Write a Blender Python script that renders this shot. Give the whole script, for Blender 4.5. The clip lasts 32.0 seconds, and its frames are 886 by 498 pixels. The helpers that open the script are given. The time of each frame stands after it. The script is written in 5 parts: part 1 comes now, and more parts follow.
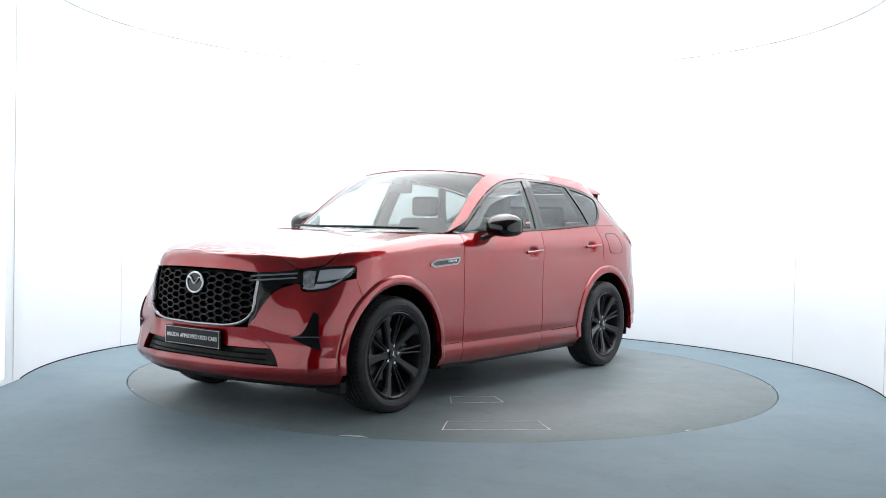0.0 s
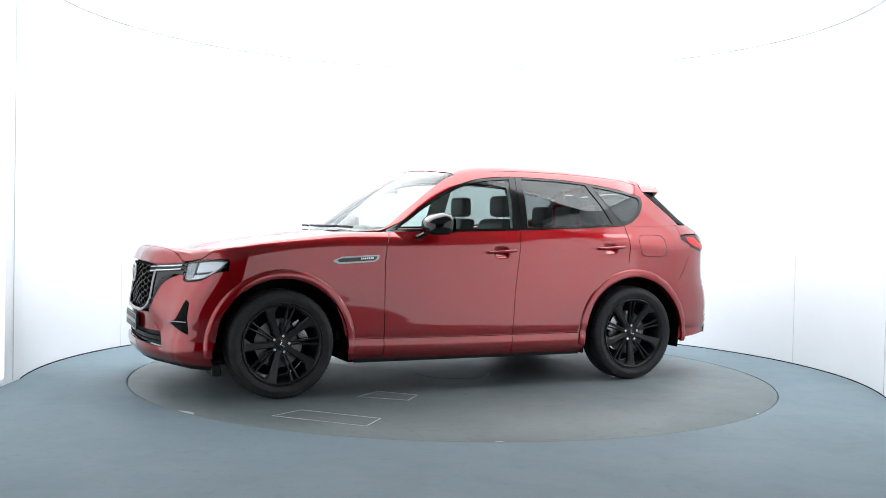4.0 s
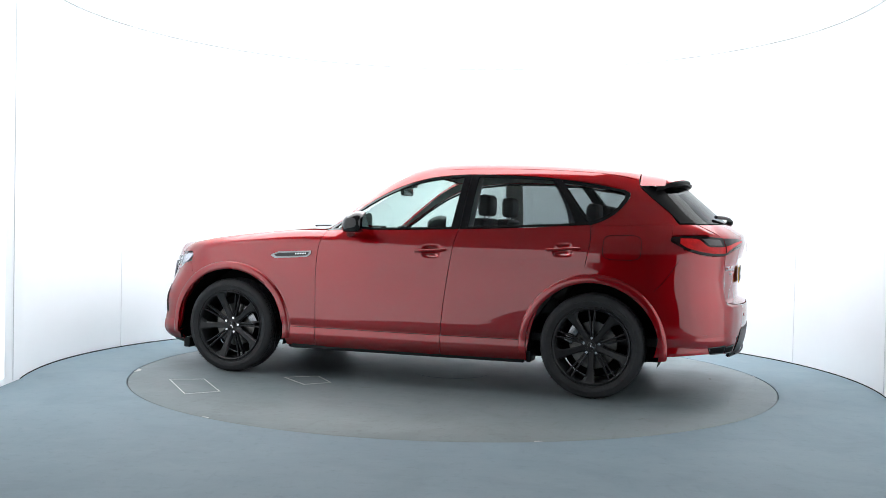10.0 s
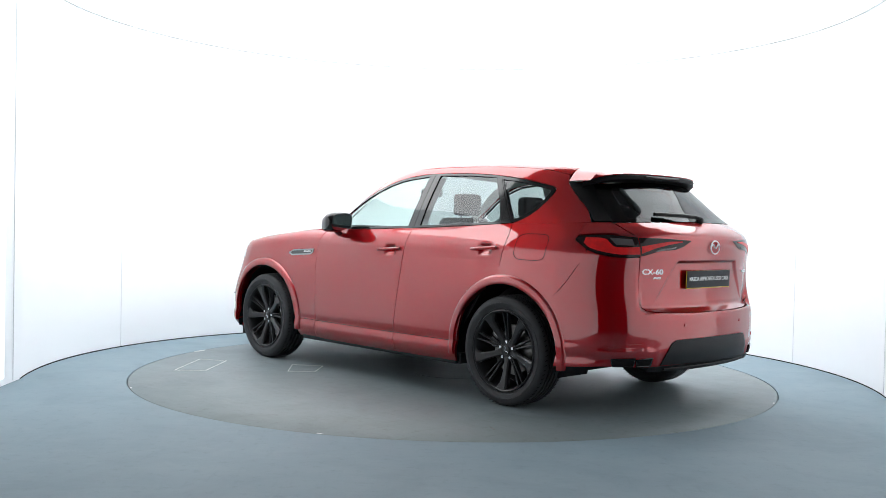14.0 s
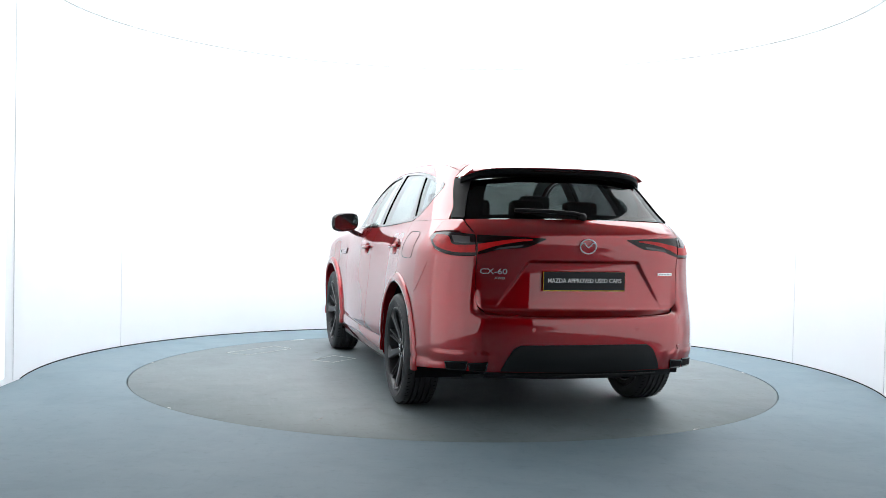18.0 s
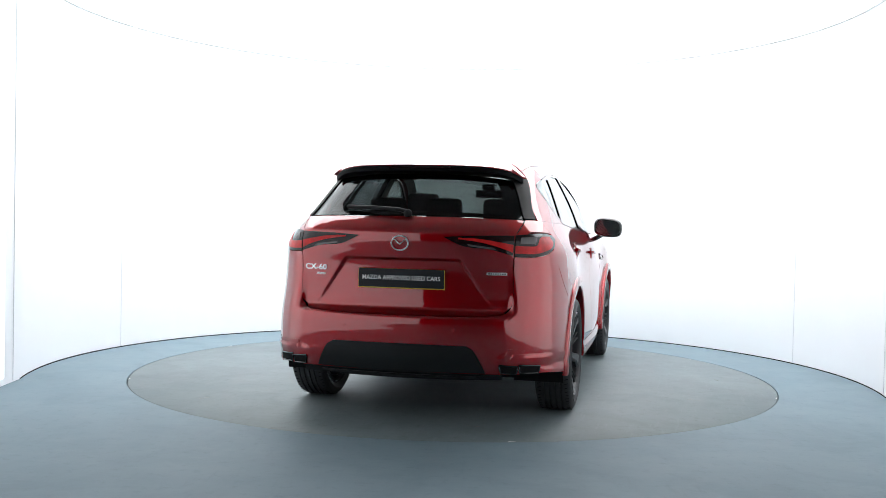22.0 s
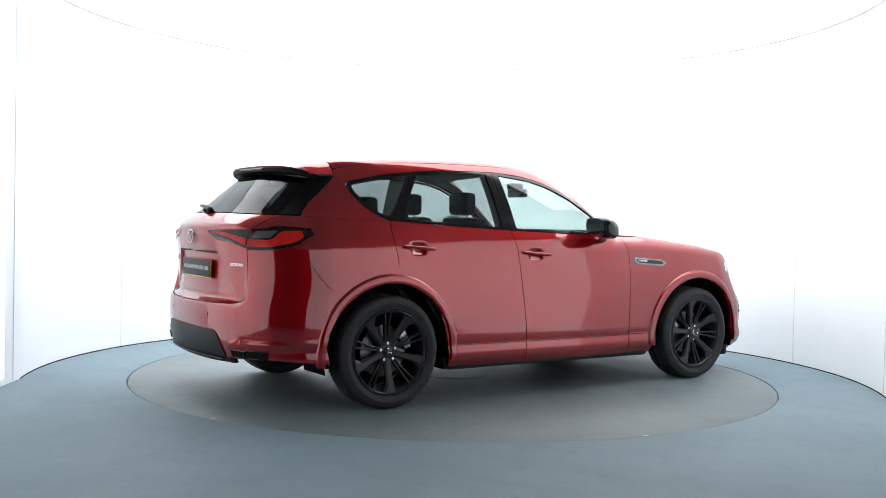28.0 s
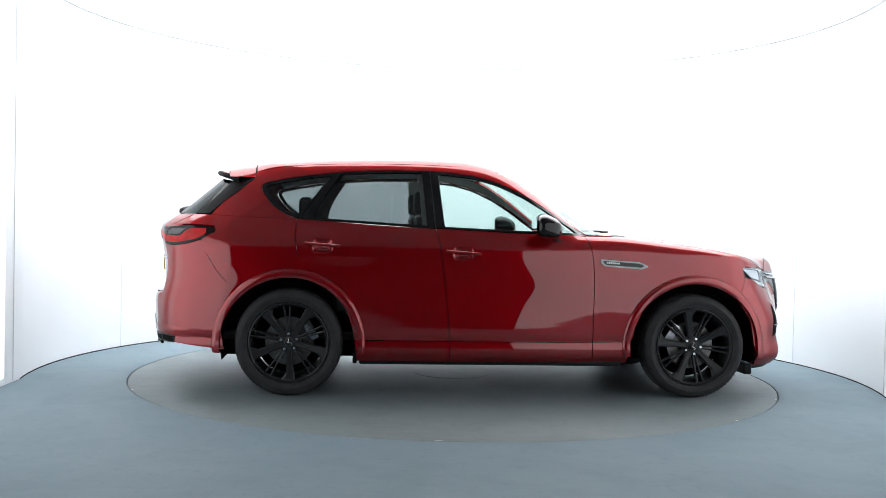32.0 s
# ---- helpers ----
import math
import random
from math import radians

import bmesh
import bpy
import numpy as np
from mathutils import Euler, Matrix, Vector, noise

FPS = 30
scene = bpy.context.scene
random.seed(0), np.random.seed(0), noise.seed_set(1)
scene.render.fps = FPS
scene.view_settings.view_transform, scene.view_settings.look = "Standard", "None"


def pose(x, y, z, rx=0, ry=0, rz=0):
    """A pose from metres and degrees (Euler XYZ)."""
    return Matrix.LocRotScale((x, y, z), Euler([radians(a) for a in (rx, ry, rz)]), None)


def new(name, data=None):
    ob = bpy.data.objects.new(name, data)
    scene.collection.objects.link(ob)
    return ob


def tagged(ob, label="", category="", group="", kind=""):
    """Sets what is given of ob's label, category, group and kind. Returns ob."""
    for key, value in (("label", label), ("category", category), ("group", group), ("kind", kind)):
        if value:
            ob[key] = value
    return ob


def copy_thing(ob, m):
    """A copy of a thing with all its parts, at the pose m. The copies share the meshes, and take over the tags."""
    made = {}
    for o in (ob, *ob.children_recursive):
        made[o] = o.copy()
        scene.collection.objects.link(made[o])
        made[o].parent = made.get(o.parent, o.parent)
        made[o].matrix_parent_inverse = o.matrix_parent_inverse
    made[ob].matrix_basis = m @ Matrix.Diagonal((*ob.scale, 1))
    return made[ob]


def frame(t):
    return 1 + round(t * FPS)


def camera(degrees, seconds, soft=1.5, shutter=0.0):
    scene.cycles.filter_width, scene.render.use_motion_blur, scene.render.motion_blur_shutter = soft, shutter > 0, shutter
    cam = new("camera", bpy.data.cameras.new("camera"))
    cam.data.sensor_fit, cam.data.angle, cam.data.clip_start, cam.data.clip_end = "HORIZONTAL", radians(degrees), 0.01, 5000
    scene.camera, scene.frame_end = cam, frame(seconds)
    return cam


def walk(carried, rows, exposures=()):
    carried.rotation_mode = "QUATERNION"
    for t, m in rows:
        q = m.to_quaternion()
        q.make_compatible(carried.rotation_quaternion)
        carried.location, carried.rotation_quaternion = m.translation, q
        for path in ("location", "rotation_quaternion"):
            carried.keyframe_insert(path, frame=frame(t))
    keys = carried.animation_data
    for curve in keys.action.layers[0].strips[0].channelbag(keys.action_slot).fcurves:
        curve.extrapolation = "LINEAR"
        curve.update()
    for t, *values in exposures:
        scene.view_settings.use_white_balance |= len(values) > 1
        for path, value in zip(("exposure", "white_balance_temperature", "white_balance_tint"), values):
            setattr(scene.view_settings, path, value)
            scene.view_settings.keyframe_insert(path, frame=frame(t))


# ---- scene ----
# ---- camera ----
SPIN_START, SPIN_RATE = 234.046, -7.1303      # turntable heading in degrees, degrees a second
CAR_X, CAR_Y = 0.188, -0.188                  # the car's middle on the turntable
cam = camera(49.25, 32.0, soft=0.75)
EYE = pose(0, -7.852, 1.203, 90 - 1.437, 0, 0.677) @ pose(0, 0, 0, 0, 0, 1.24)
walk(cam, [(0.0, EYE), (32.0, EYE)], exposures=[(0.0, 0.0), (32.0, 0.0)])

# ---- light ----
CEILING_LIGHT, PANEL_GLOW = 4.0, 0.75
world = bpy.data.worlds.new("studio_dark")
scene.world = world
world.use_nodes = True
world.node_tree.nodes["Background"].inputs["Color"].default_value = (0.5, 0.55, 0.6, 1)
world.node_tree.nodes["Background"].inputs["Strength"].default_value = 0.05


# ---- materials ----
def material(name, color, rough=0.5, metal=0.0, coat=0.0, coat_rough=0.03, bump=0.0, bump_scale=60.0, vary=0.0, vary_scale=4.0,
             rough_vary=0.0, ior=1.5, transmission=0.0, emit=0.0, gloss=0.5, stretch=(1, 1, 1)):
    m = bpy.data.materials.new(name)
    m.use_nodes = True
    nt = m.node_tree
    b = nt.nodes["Principled BSDF"]
    b.inputs["Base Color"].default_value = (*color, 1)
    b.inputs["Roughness"].default_value = rough
    b.inputs["Metallic"].default_value = metal
    b.inputs["Coat Weight"].default_value = coat
    b.inputs["Coat Roughness"].default_value = coat_rough
    b.inputs["IOR"].default_value = ior
    b.inputs["Specular IOR Level"].default_value = gloss
    b.inputs["Transmission Weight"].default_value = transmission
    if emit:
        b.inputs["Emission Color"].default_value = (*color, 1)
        b.inputs["Emission Strength"].default_value = emit
    if bump or vary or rough_vary:
        co = nt.nodes.new("ShaderNodeTexCoord")
        mp = nt.nodes.new("ShaderNodeMapping")
        mp.inputs["Scale"].default_value = stretch
        nt.links.new(co.outputs["Object"], mp.inputs["Vector"])
    if bump:
        n = nt.nodes.new("ShaderNodeTexNoise")
        n.inputs["Scale"].default_value = bump_scale
        n.inputs["Detail"].default_value = 5
        nt.links.new(mp.outputs["Vector"], n.inputs["Vector"])
        bp = nt.nodes.new("ShaderNodeBump")
        bp.inputs["Strength"].default_value = bump
        bp.inputs["Distance"].default_value = 0.01
        nt.links.new(n.outputs["Fac"], bp.inputs["Height"])
        nt.links.new(bp.outputs["Normal"], b.inputs["Normal"])
    if vary or rough_vary:
        n1 = nt.nodes.new("ShaderNodeTexNoise")
        n1.inputs["Scale"].default_value = vary_scale
        n1.inputs["Detail"].default_value = 6
        n1.inputs["Roughness"].default_value = 0.62
        nt.links.new(mp.outputs["Vector"], n1.inputs["Vector"])
    if vary:
        r = nt.nodes.new("ShaderNodeValToRGB")
        r.color_ramp.elements[0].position, r.color_ramp.elements[1].position = 0.3, 0.7
        r.color_ramp.elements[0].color = (*[c * (1 - vary) for c in color], 1)
        r.color_ramp.elements[1].color = (*[min(1, c * (1 + vary)) for c in color], 1)
        nt.links.new(n1.outputs["Fac"], r.inputs["Fac"])
        nt.links.new(r.outputs["Color"], b.inputs["Base Color"])
    if rough_vary:
        mr = nt.nodes.new("ShaderNodeMapRange")
        mr.inputs["From Min"].default_value, mr.inputs["From Max"].default_value = 0.3, 0.7
        mr.inputs["To Min"].default_value, mr.inputs["To Max"].default_value = rough - rough_vary, rough + rough_vary
        nt.links.new(n1.outputs["Fac"], mr.inputs["Value"])
        nt.links.new(mr.outputs["Result"], b.inputs["Roughness"])
    return m


def glass_material(name, tint, rough=0.0, base=0.065, rim=0.9):
    """Thin pane: mirror-like gloss by Fresnel over a tinted see-through layer."""
    m = bpy.data.materials.new(name)
    m.use_nodes = True
    nt = m.node_tree
    nt.nodes.remove(nt.nodes["Principled BSDF"])
    out = nt.nodes["Material Output"]
    mix, tr, gl, fr = (nt.nodes.new("ShaderNode" + k) for k in ("MixShader", "BsdfTransparent", "BsdfGlossy", "LayerWeight"))
    tr.inputs["Color"].default_value = (*tint, 1)
    gl.inputs["Roughness"].default_value = rough
    gl.inputs["Color"].default_value = (0.88, 0.9, 0.9, 1)
    fr.inputs["Blend"].default_value = 0.5
    pw, ml = nt.nodes.new("ShaderNodeMath"), nt.nodes.new("ShaderNodeMath")
    pw.operation, ml.operation = "POWER", "MULTIPLY_ADD"
    pw.inputs[1].default_value = 5.0
    ml.inputs[1].default_value, ml.inputs[2].default_value = rim, base
    nt.links.new(fr.outputs["Facing"], pw.inputs[0])
    nt.links.new(pw.outputs[0], ml.inputs[0])
    nt.links.new(ml.outputs[0], mix.inputs["Fac"])
    nt.links.new(tr.outputs["BSDF"], mix.inputs[1])
    nt.links.new(gl.outputs["BSDF"], mix.inputs[2])
    nt.links.new(mix.outputs["Shader"], out.inputs["Surface"])
    return m


RED = material("red_metallic_paint", (0.305, 0.0009, 0.0048), rough=0.43, metal=0.85, coat=1.0, coat_rough=0.006)
RED.node_tree.nodes["Principled BSDF"].inputs["Coat IOR"].default_value = 1.80
RED.node_tree.nodes["Principled BSDF"].inputs["Specular Tint"].default_value = (0.22, 0.004, 0.012, 1)
GLOSS_BLACK = material("gloss_black_paint", (0.004, 0.004, 0.0045), rough=0.12, gloss=0.4, coat=0.3)
TRIM = material("black_plastic_trim", (0.007, 0.0075, 0.0085), rough=0.42, gloss=0.2, bump=0.08, bump_scale=400)
SATIN = material("satin_dark_plastic", (0.008, 0.0085, 0.0095), rough=0.42, gloss=0.25, bump=0.05, bump_scale=300)
DARK = material("dark_underside", (0.006, 0.006, 0.007), rough=0.8, gloss=0.1, vary=0.4)
RUBBER = material("tyre_rubber", (0.034, 0.0345, 0.0365), rough=0.55, gloss=0.22, bump=0.1, bump_scale=120, vary=0.25, vary_scale=9, rough_vary=0.08)
RIM = material("black_alloy_paint", (0.022, 0.0224, 0.024), rough=0.30, gloss=0.25, coat=0.08, bump=0.02, bump_scale=200)
STEEL = material("brake_steel", (0.16, 0.155, 0.15), rough=0.35, metal=1.0, vary=0.3, vary_scale=30)
CHROME = material("bright_chrome", (0.75, 0.76, 0.78), rough=0.2, metal=1.0)
DARK_CHROME = material("dark_chrome", (0.30, 0.30, 0.31), rough=0.22, metal=1.0)
SILVER = material("silver_letters", (0.8, 0.8, 0.82), rough=0.3, metal=0.7)
LAMP_RED = material("red_lamp_plastic", (0.58, 0.012, 0.014), rough=0.35, gloss=0.2, coat=0.15, vary=0.25, vary_scale=18)
LAMP_DARK = material("smoked_lamp_plastic", (0.012, 0.004, 0.0045), rough=0.1, gloss=0.35)
LAMP_CLEAR = material("clear_lamp_plastic", (0.09, 0.082, 0.085), rough=0.15, coat=0.2)
REFLECTOR = material("lamp_reflector", (0.36, 0.375, 0.40), rough=0.3, metal=0.3, vary=0.5, vary_scale=40)
FACET = material("lamp_facet", (0.75, 0.77, 0.80), rough=0.25, metal=0.35, bump=0.25, bump_scale=45)
CEILING = material("dimmed_ceiling_grey", (0.22, 0.226, 0.235), rough=0.8, bump=0.01, bump_scale=30)
GLASS = glass_material("clear_glass", (0.68, 0.78, 0.75))
PRIVACY = glass_material("privacy_glass", (0.38, 0.42, 0.42))
REAR_GLASS = glass_material("rear_privacy_glass", (0.07, 0.08, 0.08), base=0.03, rim=0.45)
BLADE = material("dark_satin_blade", (0.004, 0.004, 0.0045), rough=0.5, gloss=0.08)
LENS = glass_material("lamp_lens", (0.92, 0.95, 0.97))
MIRROR = material("mirror_glass", (0.85, 0.9, 0.92), rough=0.02, metal=1.0)
SEAT = material("black_leather", (0.03, 0.03, 0.032), rough=0.5, bump=0.15, bump_scale=150)
CABIN_PALE = material("pale_cabin_lining", (0.66, 0.67, 0.64), rough=0.85, bump=0.05, bump_scale=300)
CABIN_DARK = material("dark_cabin_plastic", (0.02, 0.02, 0.022), rough=0.6, bump=0.08, bump_scale=200)
PLATE_DARK = material("dark_plate_face", (0.012, 0.014, 0.017), rough=0.4, gloss=0.2)
PLATE_YELLOW = material("yellow_plate_edge", (0.65, 0.42, 0.03), rough=0.4)
PRINT = material("white_print", (0.75, 0.76, 0.76), rough=0.5)
WALL = material("white_booth_paint", (0.885, 0.926, 0.955), rough=0.6, bump=0.01, bump_scale=30, vary=0.012, vary_scale=1.5)
SEAM = material("panel_seam", (0.55, 0.58, 0.60), rough=0.7)
JOINT = material("panel_joint", (0.68, 0.71, 0.74), rough=0.7)
HALL = material("dark_hall_paint", (0.25, 0.255, 0.26), rough=0.8, vary=0.2)
FLOOR = material("blue_grey_floor_paint", (0.083, 0.119, 0.142), rough=0.62, gloss=0.3, bump=0.06, bump_scale=25, rough_vary=0.03)
TABLE = material("grey_turntable_paint", (0.060, 0.069, 0.073), rough=0.5, gloss=0.35, bump=0.06, bump_scale=25, rough_vary=0.03)


def worn(m, base, pale, dirt, cloud, streak, turn):
    """Traffic wear on floor paint: broad clouds, dragged streaks, fine grime and pale flecks."""
    nt = m.node_tree
    b = nt.nodes["Principled BSDF"]
    co = nt.nodes.new("ShaderNodeTexCoord")

    def noise(scale, detail, stretch=(1, 1, 1), rz=0.0, rough=0.6, warp=0.0):
        mp = nt.nodes.new("ShaderNodeMapping")
        mp.inputs["Scale"].default_value = stretch
        mp.inputs["Rotation"].default_value = (0, 0, rz)
        nt.links.new(co.outputs["Object"], mp.inputs["Vector"])
        n = nt.nodes.new("ShaderNodeTexNoise")
        n.inputs["Scale"].default_value, n.inputs["Detail"].default_value = scale, detail
        n.inputs["Roughness"].default_value, n.inputs["Distortion"].default_value = rough, warp
        nt.links.new(mp.outputs["Vector"], n.inputs["Vector"])
        return n.outputs["Fac"]

    def step(fac, lo, hi, amount):
        mr = nt.nodes.new("ShaderNodeMapRange")
        mr.inputs["From Min"].default_value, mr.inputs["From Max"].default_value = lo, hi
        mr.inputs["To Max"].default_value = amount
        nt.links.new(fac, mr.inputs["Value"])
        return mr.outputs["Result"]

    def over(under, fac, color):
        mx = nt.nodes.new("ShaderNodeMix")
        mx.data_type = "RGBA"
        mx.inputs[7].default_value = (*color, 1)
        nt.links.new(fac, mx.inputs[0])
        if under is None:
            mx.inputs[6].default_value = (*base, 1)
        else:
            nt.links.new(under, mx.inputs[6])
        return mx.outputs[2]
    c = over(None, step(noise(0.9, 6, warp=0.6), 0.40, 0.68, cloud), pale)
    c = over(c, step(noise(1.7, 7, warp=0.8), 0.48, 0.72, cloud), dirt)
    c = over(c, step(noise(3.0, 8, (1, 9, 1), turn, 0.7), 0.55, 0.78, streak), pale)
    c = over(c, step(noise(2.2, 8, (7, 1, 1), turn + 0.5, 0.7, 0.3), 0.58, 0.80, streak), dirt)
    c = over(c, step(noise(13, 7, rough=0.78), 0.54, 0.72, 0.55), dirt)
    c = over(c, step(noise(16, 6, (1, 5, 1), turn + 1.1, 0.8), 0.60, 0.74, 0.4), pale)
    c = over(c, step(noise(60, 3), 0.72, 0.77, 0.7), pale)
    nt.links.new(c, b.inputs["Base Color"])


worn(FLOOR, (0.172, 0.240, 0.276), (0.224, 0.296, 0.328), (0.120, 0.172, 0.200), 0.34, 0.40, 0.3)
worn(TABLE, (0.148, 0.182, 0.190), (0.220, 0.256, 0.262), (0.080, 0.097, 0.102), 0.32, 0.50, 0.9)
TAPE = material("worn_white_line", (0.55, 0.56, 0.55), rough=0.6, vary=0.3, vary_scale=25)
SCUFF = material("scuffed_paint", (0.16, 0.165, 0.16), rough=0.6, vary=0.45, vary_scale=30)
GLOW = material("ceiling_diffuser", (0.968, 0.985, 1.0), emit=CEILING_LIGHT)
GLOW_PANEL = material("side_panel_diffuser", (0.955, 0.98, 1.0), emit=PANEL_GLOW)


# ---- mesh helpers ----
def mesh_object(name, verts, faces, mat, parent=None, label="", smooth=True, normals=None):
    me = bpy.data.meshes.new(name)
    me.from_pydata([tuple(v) for v in verts], [], [tuple(f) for f in faces])
    me.materials.append(mat)
    me.polygons.foreach_set("use_smooth", [smooth] * len(me.polygons))
    me.update()
    if normals is not None:
        me.normals_split_custom_set_from_vertices([tuple(n) for n in normals])
    ob = new(name, me)
    if parent:
        ob.parent = parent
    return tagged(ob, label) if label else ob


def part(name, bm, mat, parent, label="", smooth=True, angle=35):
    """Links a bmesh as one mesh object under a thing or a part."""
    me = bpy.data.meshes.new(name)
    bmesh.ops.recalc_face_normals(bm, faces=bm.faces)
    for f in bm.faces:
        f.smooth = smooth
    for e in bm.edges:
        if len(e.link_faces) == 2 and e.calc_face_angle(0) > radians(angle):
            e.smooth = False
    bm.to_mesh(me)
    bm.free()
    me.materials.append(mat)
    ob = new(name, me)
    ob.parent = parent
    return tagged(ob, label) if label else ob


def thing(name, m, label, category, group="", kind=""):
    ob = new(name)
    ob.matrix_basis = m
    return tagged(ob, label, category, group, kind)


def box(bm, size, at, bevel=0.0, m=None):
    r = bmesh.ops.create_cube(bm, size=1.0, matrix=(m or Matrix()) @ Matrix.Translation(at) @ Matrix.Diagonal((*size, 1)))
    if bevel:
        es = {e for v in r["verts"] for e in v.link_edges}
        bmesh.ops.bevel(bm, geom=list(es), offset=bevel, segments=3, affect="EDGES", profile=0.6)
    return bm


def lathe(profile, n, axis="y", start=0.0):
    """Turns (radius, along) pairs round an axis; a closed profile gives a solid ring."""
    bm = bmesh.new()
    rings = []
    for i in range(n):
        a = start + 2 * math.pi * i / n
        rings.append([bm.verts.new({"y": (r * math.cos(a), h, r * math.sin(a)), "z": (r * math.cos(a), r * math.sin(a), h),
                                    "x": (h, r * math.cos(a), r * math.sin(a))}[axis]) for r, h in profile])
    k = len(profile)
    for i in range(n):
        p, q = rings[i], rings[(i + 1) % n]
        for j in range(k):
            bm.faces.new((p[j], p[(j + 1) % k], q[(j + 1) % k], q[j]))
    return bm


def tube(bm, pts, r, n=8, flat=1.0):
    """A round bar along points."""
    pts = [Vector(p) for p in pts]
    rings = []
    for i, p in enumerate(pts):
        d = (pts[min(i + 1, len(pts) - 1)] - pts[max(i - 1, 0)]).normalized()
        s = d.cross(Vector((0, 0, 1)) if abs(d.z) < 0.9 else Vector((1, 0, 0))).normalized()
        u = s.cross(d)
        rings.append([bm.verts.new(p + s * (r * math.cos(2 * math.pi * k / n)) + u * (r * flat * math.sin(2 * math.pi * k / n))) for k in range(n)])
    for a, b in zip(rings, rings[1:]):
        for k in range(n):
            bm.faces.new((a[k], a[(k + 1) % n], b[(k + 1) % n], b[k]))
    bm.faces.new(rings[0][::-1])
    bm.faces.new(rings[-1])
    return bm


def text_bm(body, size, depth, m, bold=0.012):
    """Letters of the built-in font as a solid mesh, placed by m."""
    cu = bpy.data.curves.new("letters", "FONT")
    cu.body, cu.size, cu.extrude, cu.align_x, cu.align_y = body, size, depth, "CENTER", "CENTER"
    cu.resolution_u, cu.offset = 3, size * bold
    ob = bpy.data.objects.new("letters", cu)
    me = bpy.data.meshes.new_from_object(ob)
    bpy.data.objects.remove(ob)
    bpy.data.curves.remove(cu)
    bm = bmesh.new()
    bm.from_mesh(me)
    bpy.data.meshes.remove(me)
    bm.transform(m)
    return bm


# ---- the shape of the car body ----
def curve1(xs, ys):
    """Smooth curve through knots (finite-difference Hermite), for arrays."""
    xs, ys = np.array(xs, float), np.array(ys, float)
    if xs[0] > xs[-1]:
        xs, ys = xs[::-1], ys[::-1]
    d = np.diff(ys) / np.diff(xs)
    t = np.empty_like(ys)
    t[0], t[-1] = d[0], d[-1]
    h = np.diff(xs)
    t[1:-1] = (d[:-1] * h[1:] + d[1:] * h[:-1]) / (h[1:] + h[:-1])

    def f(x):
        x = np.clip(x, xs[0], xs[-1])
        i = np.clip(np.searchsorted(xs, x) - 1, 0, len(xs) - 2)
        w = xs[i + 1] - xs[i]
        s = (x - xs[i]) / w
        return ((1 + 2 * s) * (1 - s) ** 2 * ys[i] + s * (1 - s) ** 2 * w * t[i] + s * s * (3 - 2 * s) * ys[i + 1] + s * s * (s - 1) * w * t[i + 1])
    return f


def ramp(a, b, x):
    s = np.clip((x - a) / (b - a), 0, 1)
    return s * s * (3 - 2 * s)


WIDTH = curve1([0.15, 0.23, 0.285, 0.335, 0.37, 0.387, 0.394, 0.415, 0.44, 0.47, 0.52, 0.60, 0.75, 0.92, 1.00, 1.04, 1.065, 1.10, 1.17, 1.35, 1.55, 1.75],
               [0.84, 0.89, 0.926, 0.936, 0.9325, 0.929, 0.928, 0.9315, 0.9345, 0.9355, 0.9345, 0.932, 0.924, 0.915, 0.9085, 0.9045, 0.8985, 0.886, 0.853, 0.780, 0.678, 0.55])
# swell of the flank along the car at four heights: hollow ahead of the haunch, full over the wheels
FLANK_X = [2.4, 1.9, 1.43, 1.1, 0.75, 0.45, 0.15, -0.15, -0.45, -0.75, -1.0, -1.2, -1.5, -1.85, -2.1, -2.5]
FLANK_Z = [0.48, 0.63, 0.80, 0.97]
FLANK = [curve1(FLANK_X, row) for row in (
    [-0.02, -0.006, -0.006, -0.014, -0.0147, -0.003, 0.006, 0.010, 0.008, 0.0016, -0.0036, -0.004, 0.002, -0.006, -0.025, -0.08],
    [-0.02, 0.000, 0.003, -0.006, -0.0068, 0.0002, 0.0048, 0.0064, 0.0056, 0.0041, 0.0042, 0.0064, 0.010, -0.004, -0.025, -0.08],
    [-0.02, 0.006, 0.017, 0.006, 0.0025, 0.0058, 0.0062, 0.004, 0.002, 0.0025, 0.006, 0.0118, 0.020, -0.001, -0.025, -0.08],
    [-0.02, 0.003, 0.012, 0.000, -0.002, 0.006, 0.0119, 0.0106, 0.0014, -0.008, -0.0084, -0.0013, 0.010, -0.003, -0.025, -0.08])]


def flank(x, z):
    """The swell at any height, smooth between the four given lines."""
    a, b, c, d = (f(x) for f in FLANK)
    s = np.interp(z, FLANK_Z, [0, 1, 2, 3])
    i = np.clip(np.floor(s), 0, 2)
    s = s - i
    p = [np.where(i == 0, a, np.where(i == 1, b, c)), np.where(i == 0, b, np.where(i == 1, c, d))]
    m0 = np.where(i == 0, b - a, np.where(i == 1, (c - a) / 2, (d - b) / 2))
    m1 = np.where(i == 0, (c - a) / 2, np.where(i == 1, (d - b) / 2, d - c))
    return (1 + 2 * s) * (1 - s) ** 2 * p[0] + s * (1 - s) ** 2 * m0 + s * s * (3 - 2 * s) * p[1] + s * s * (s - 1) * m1


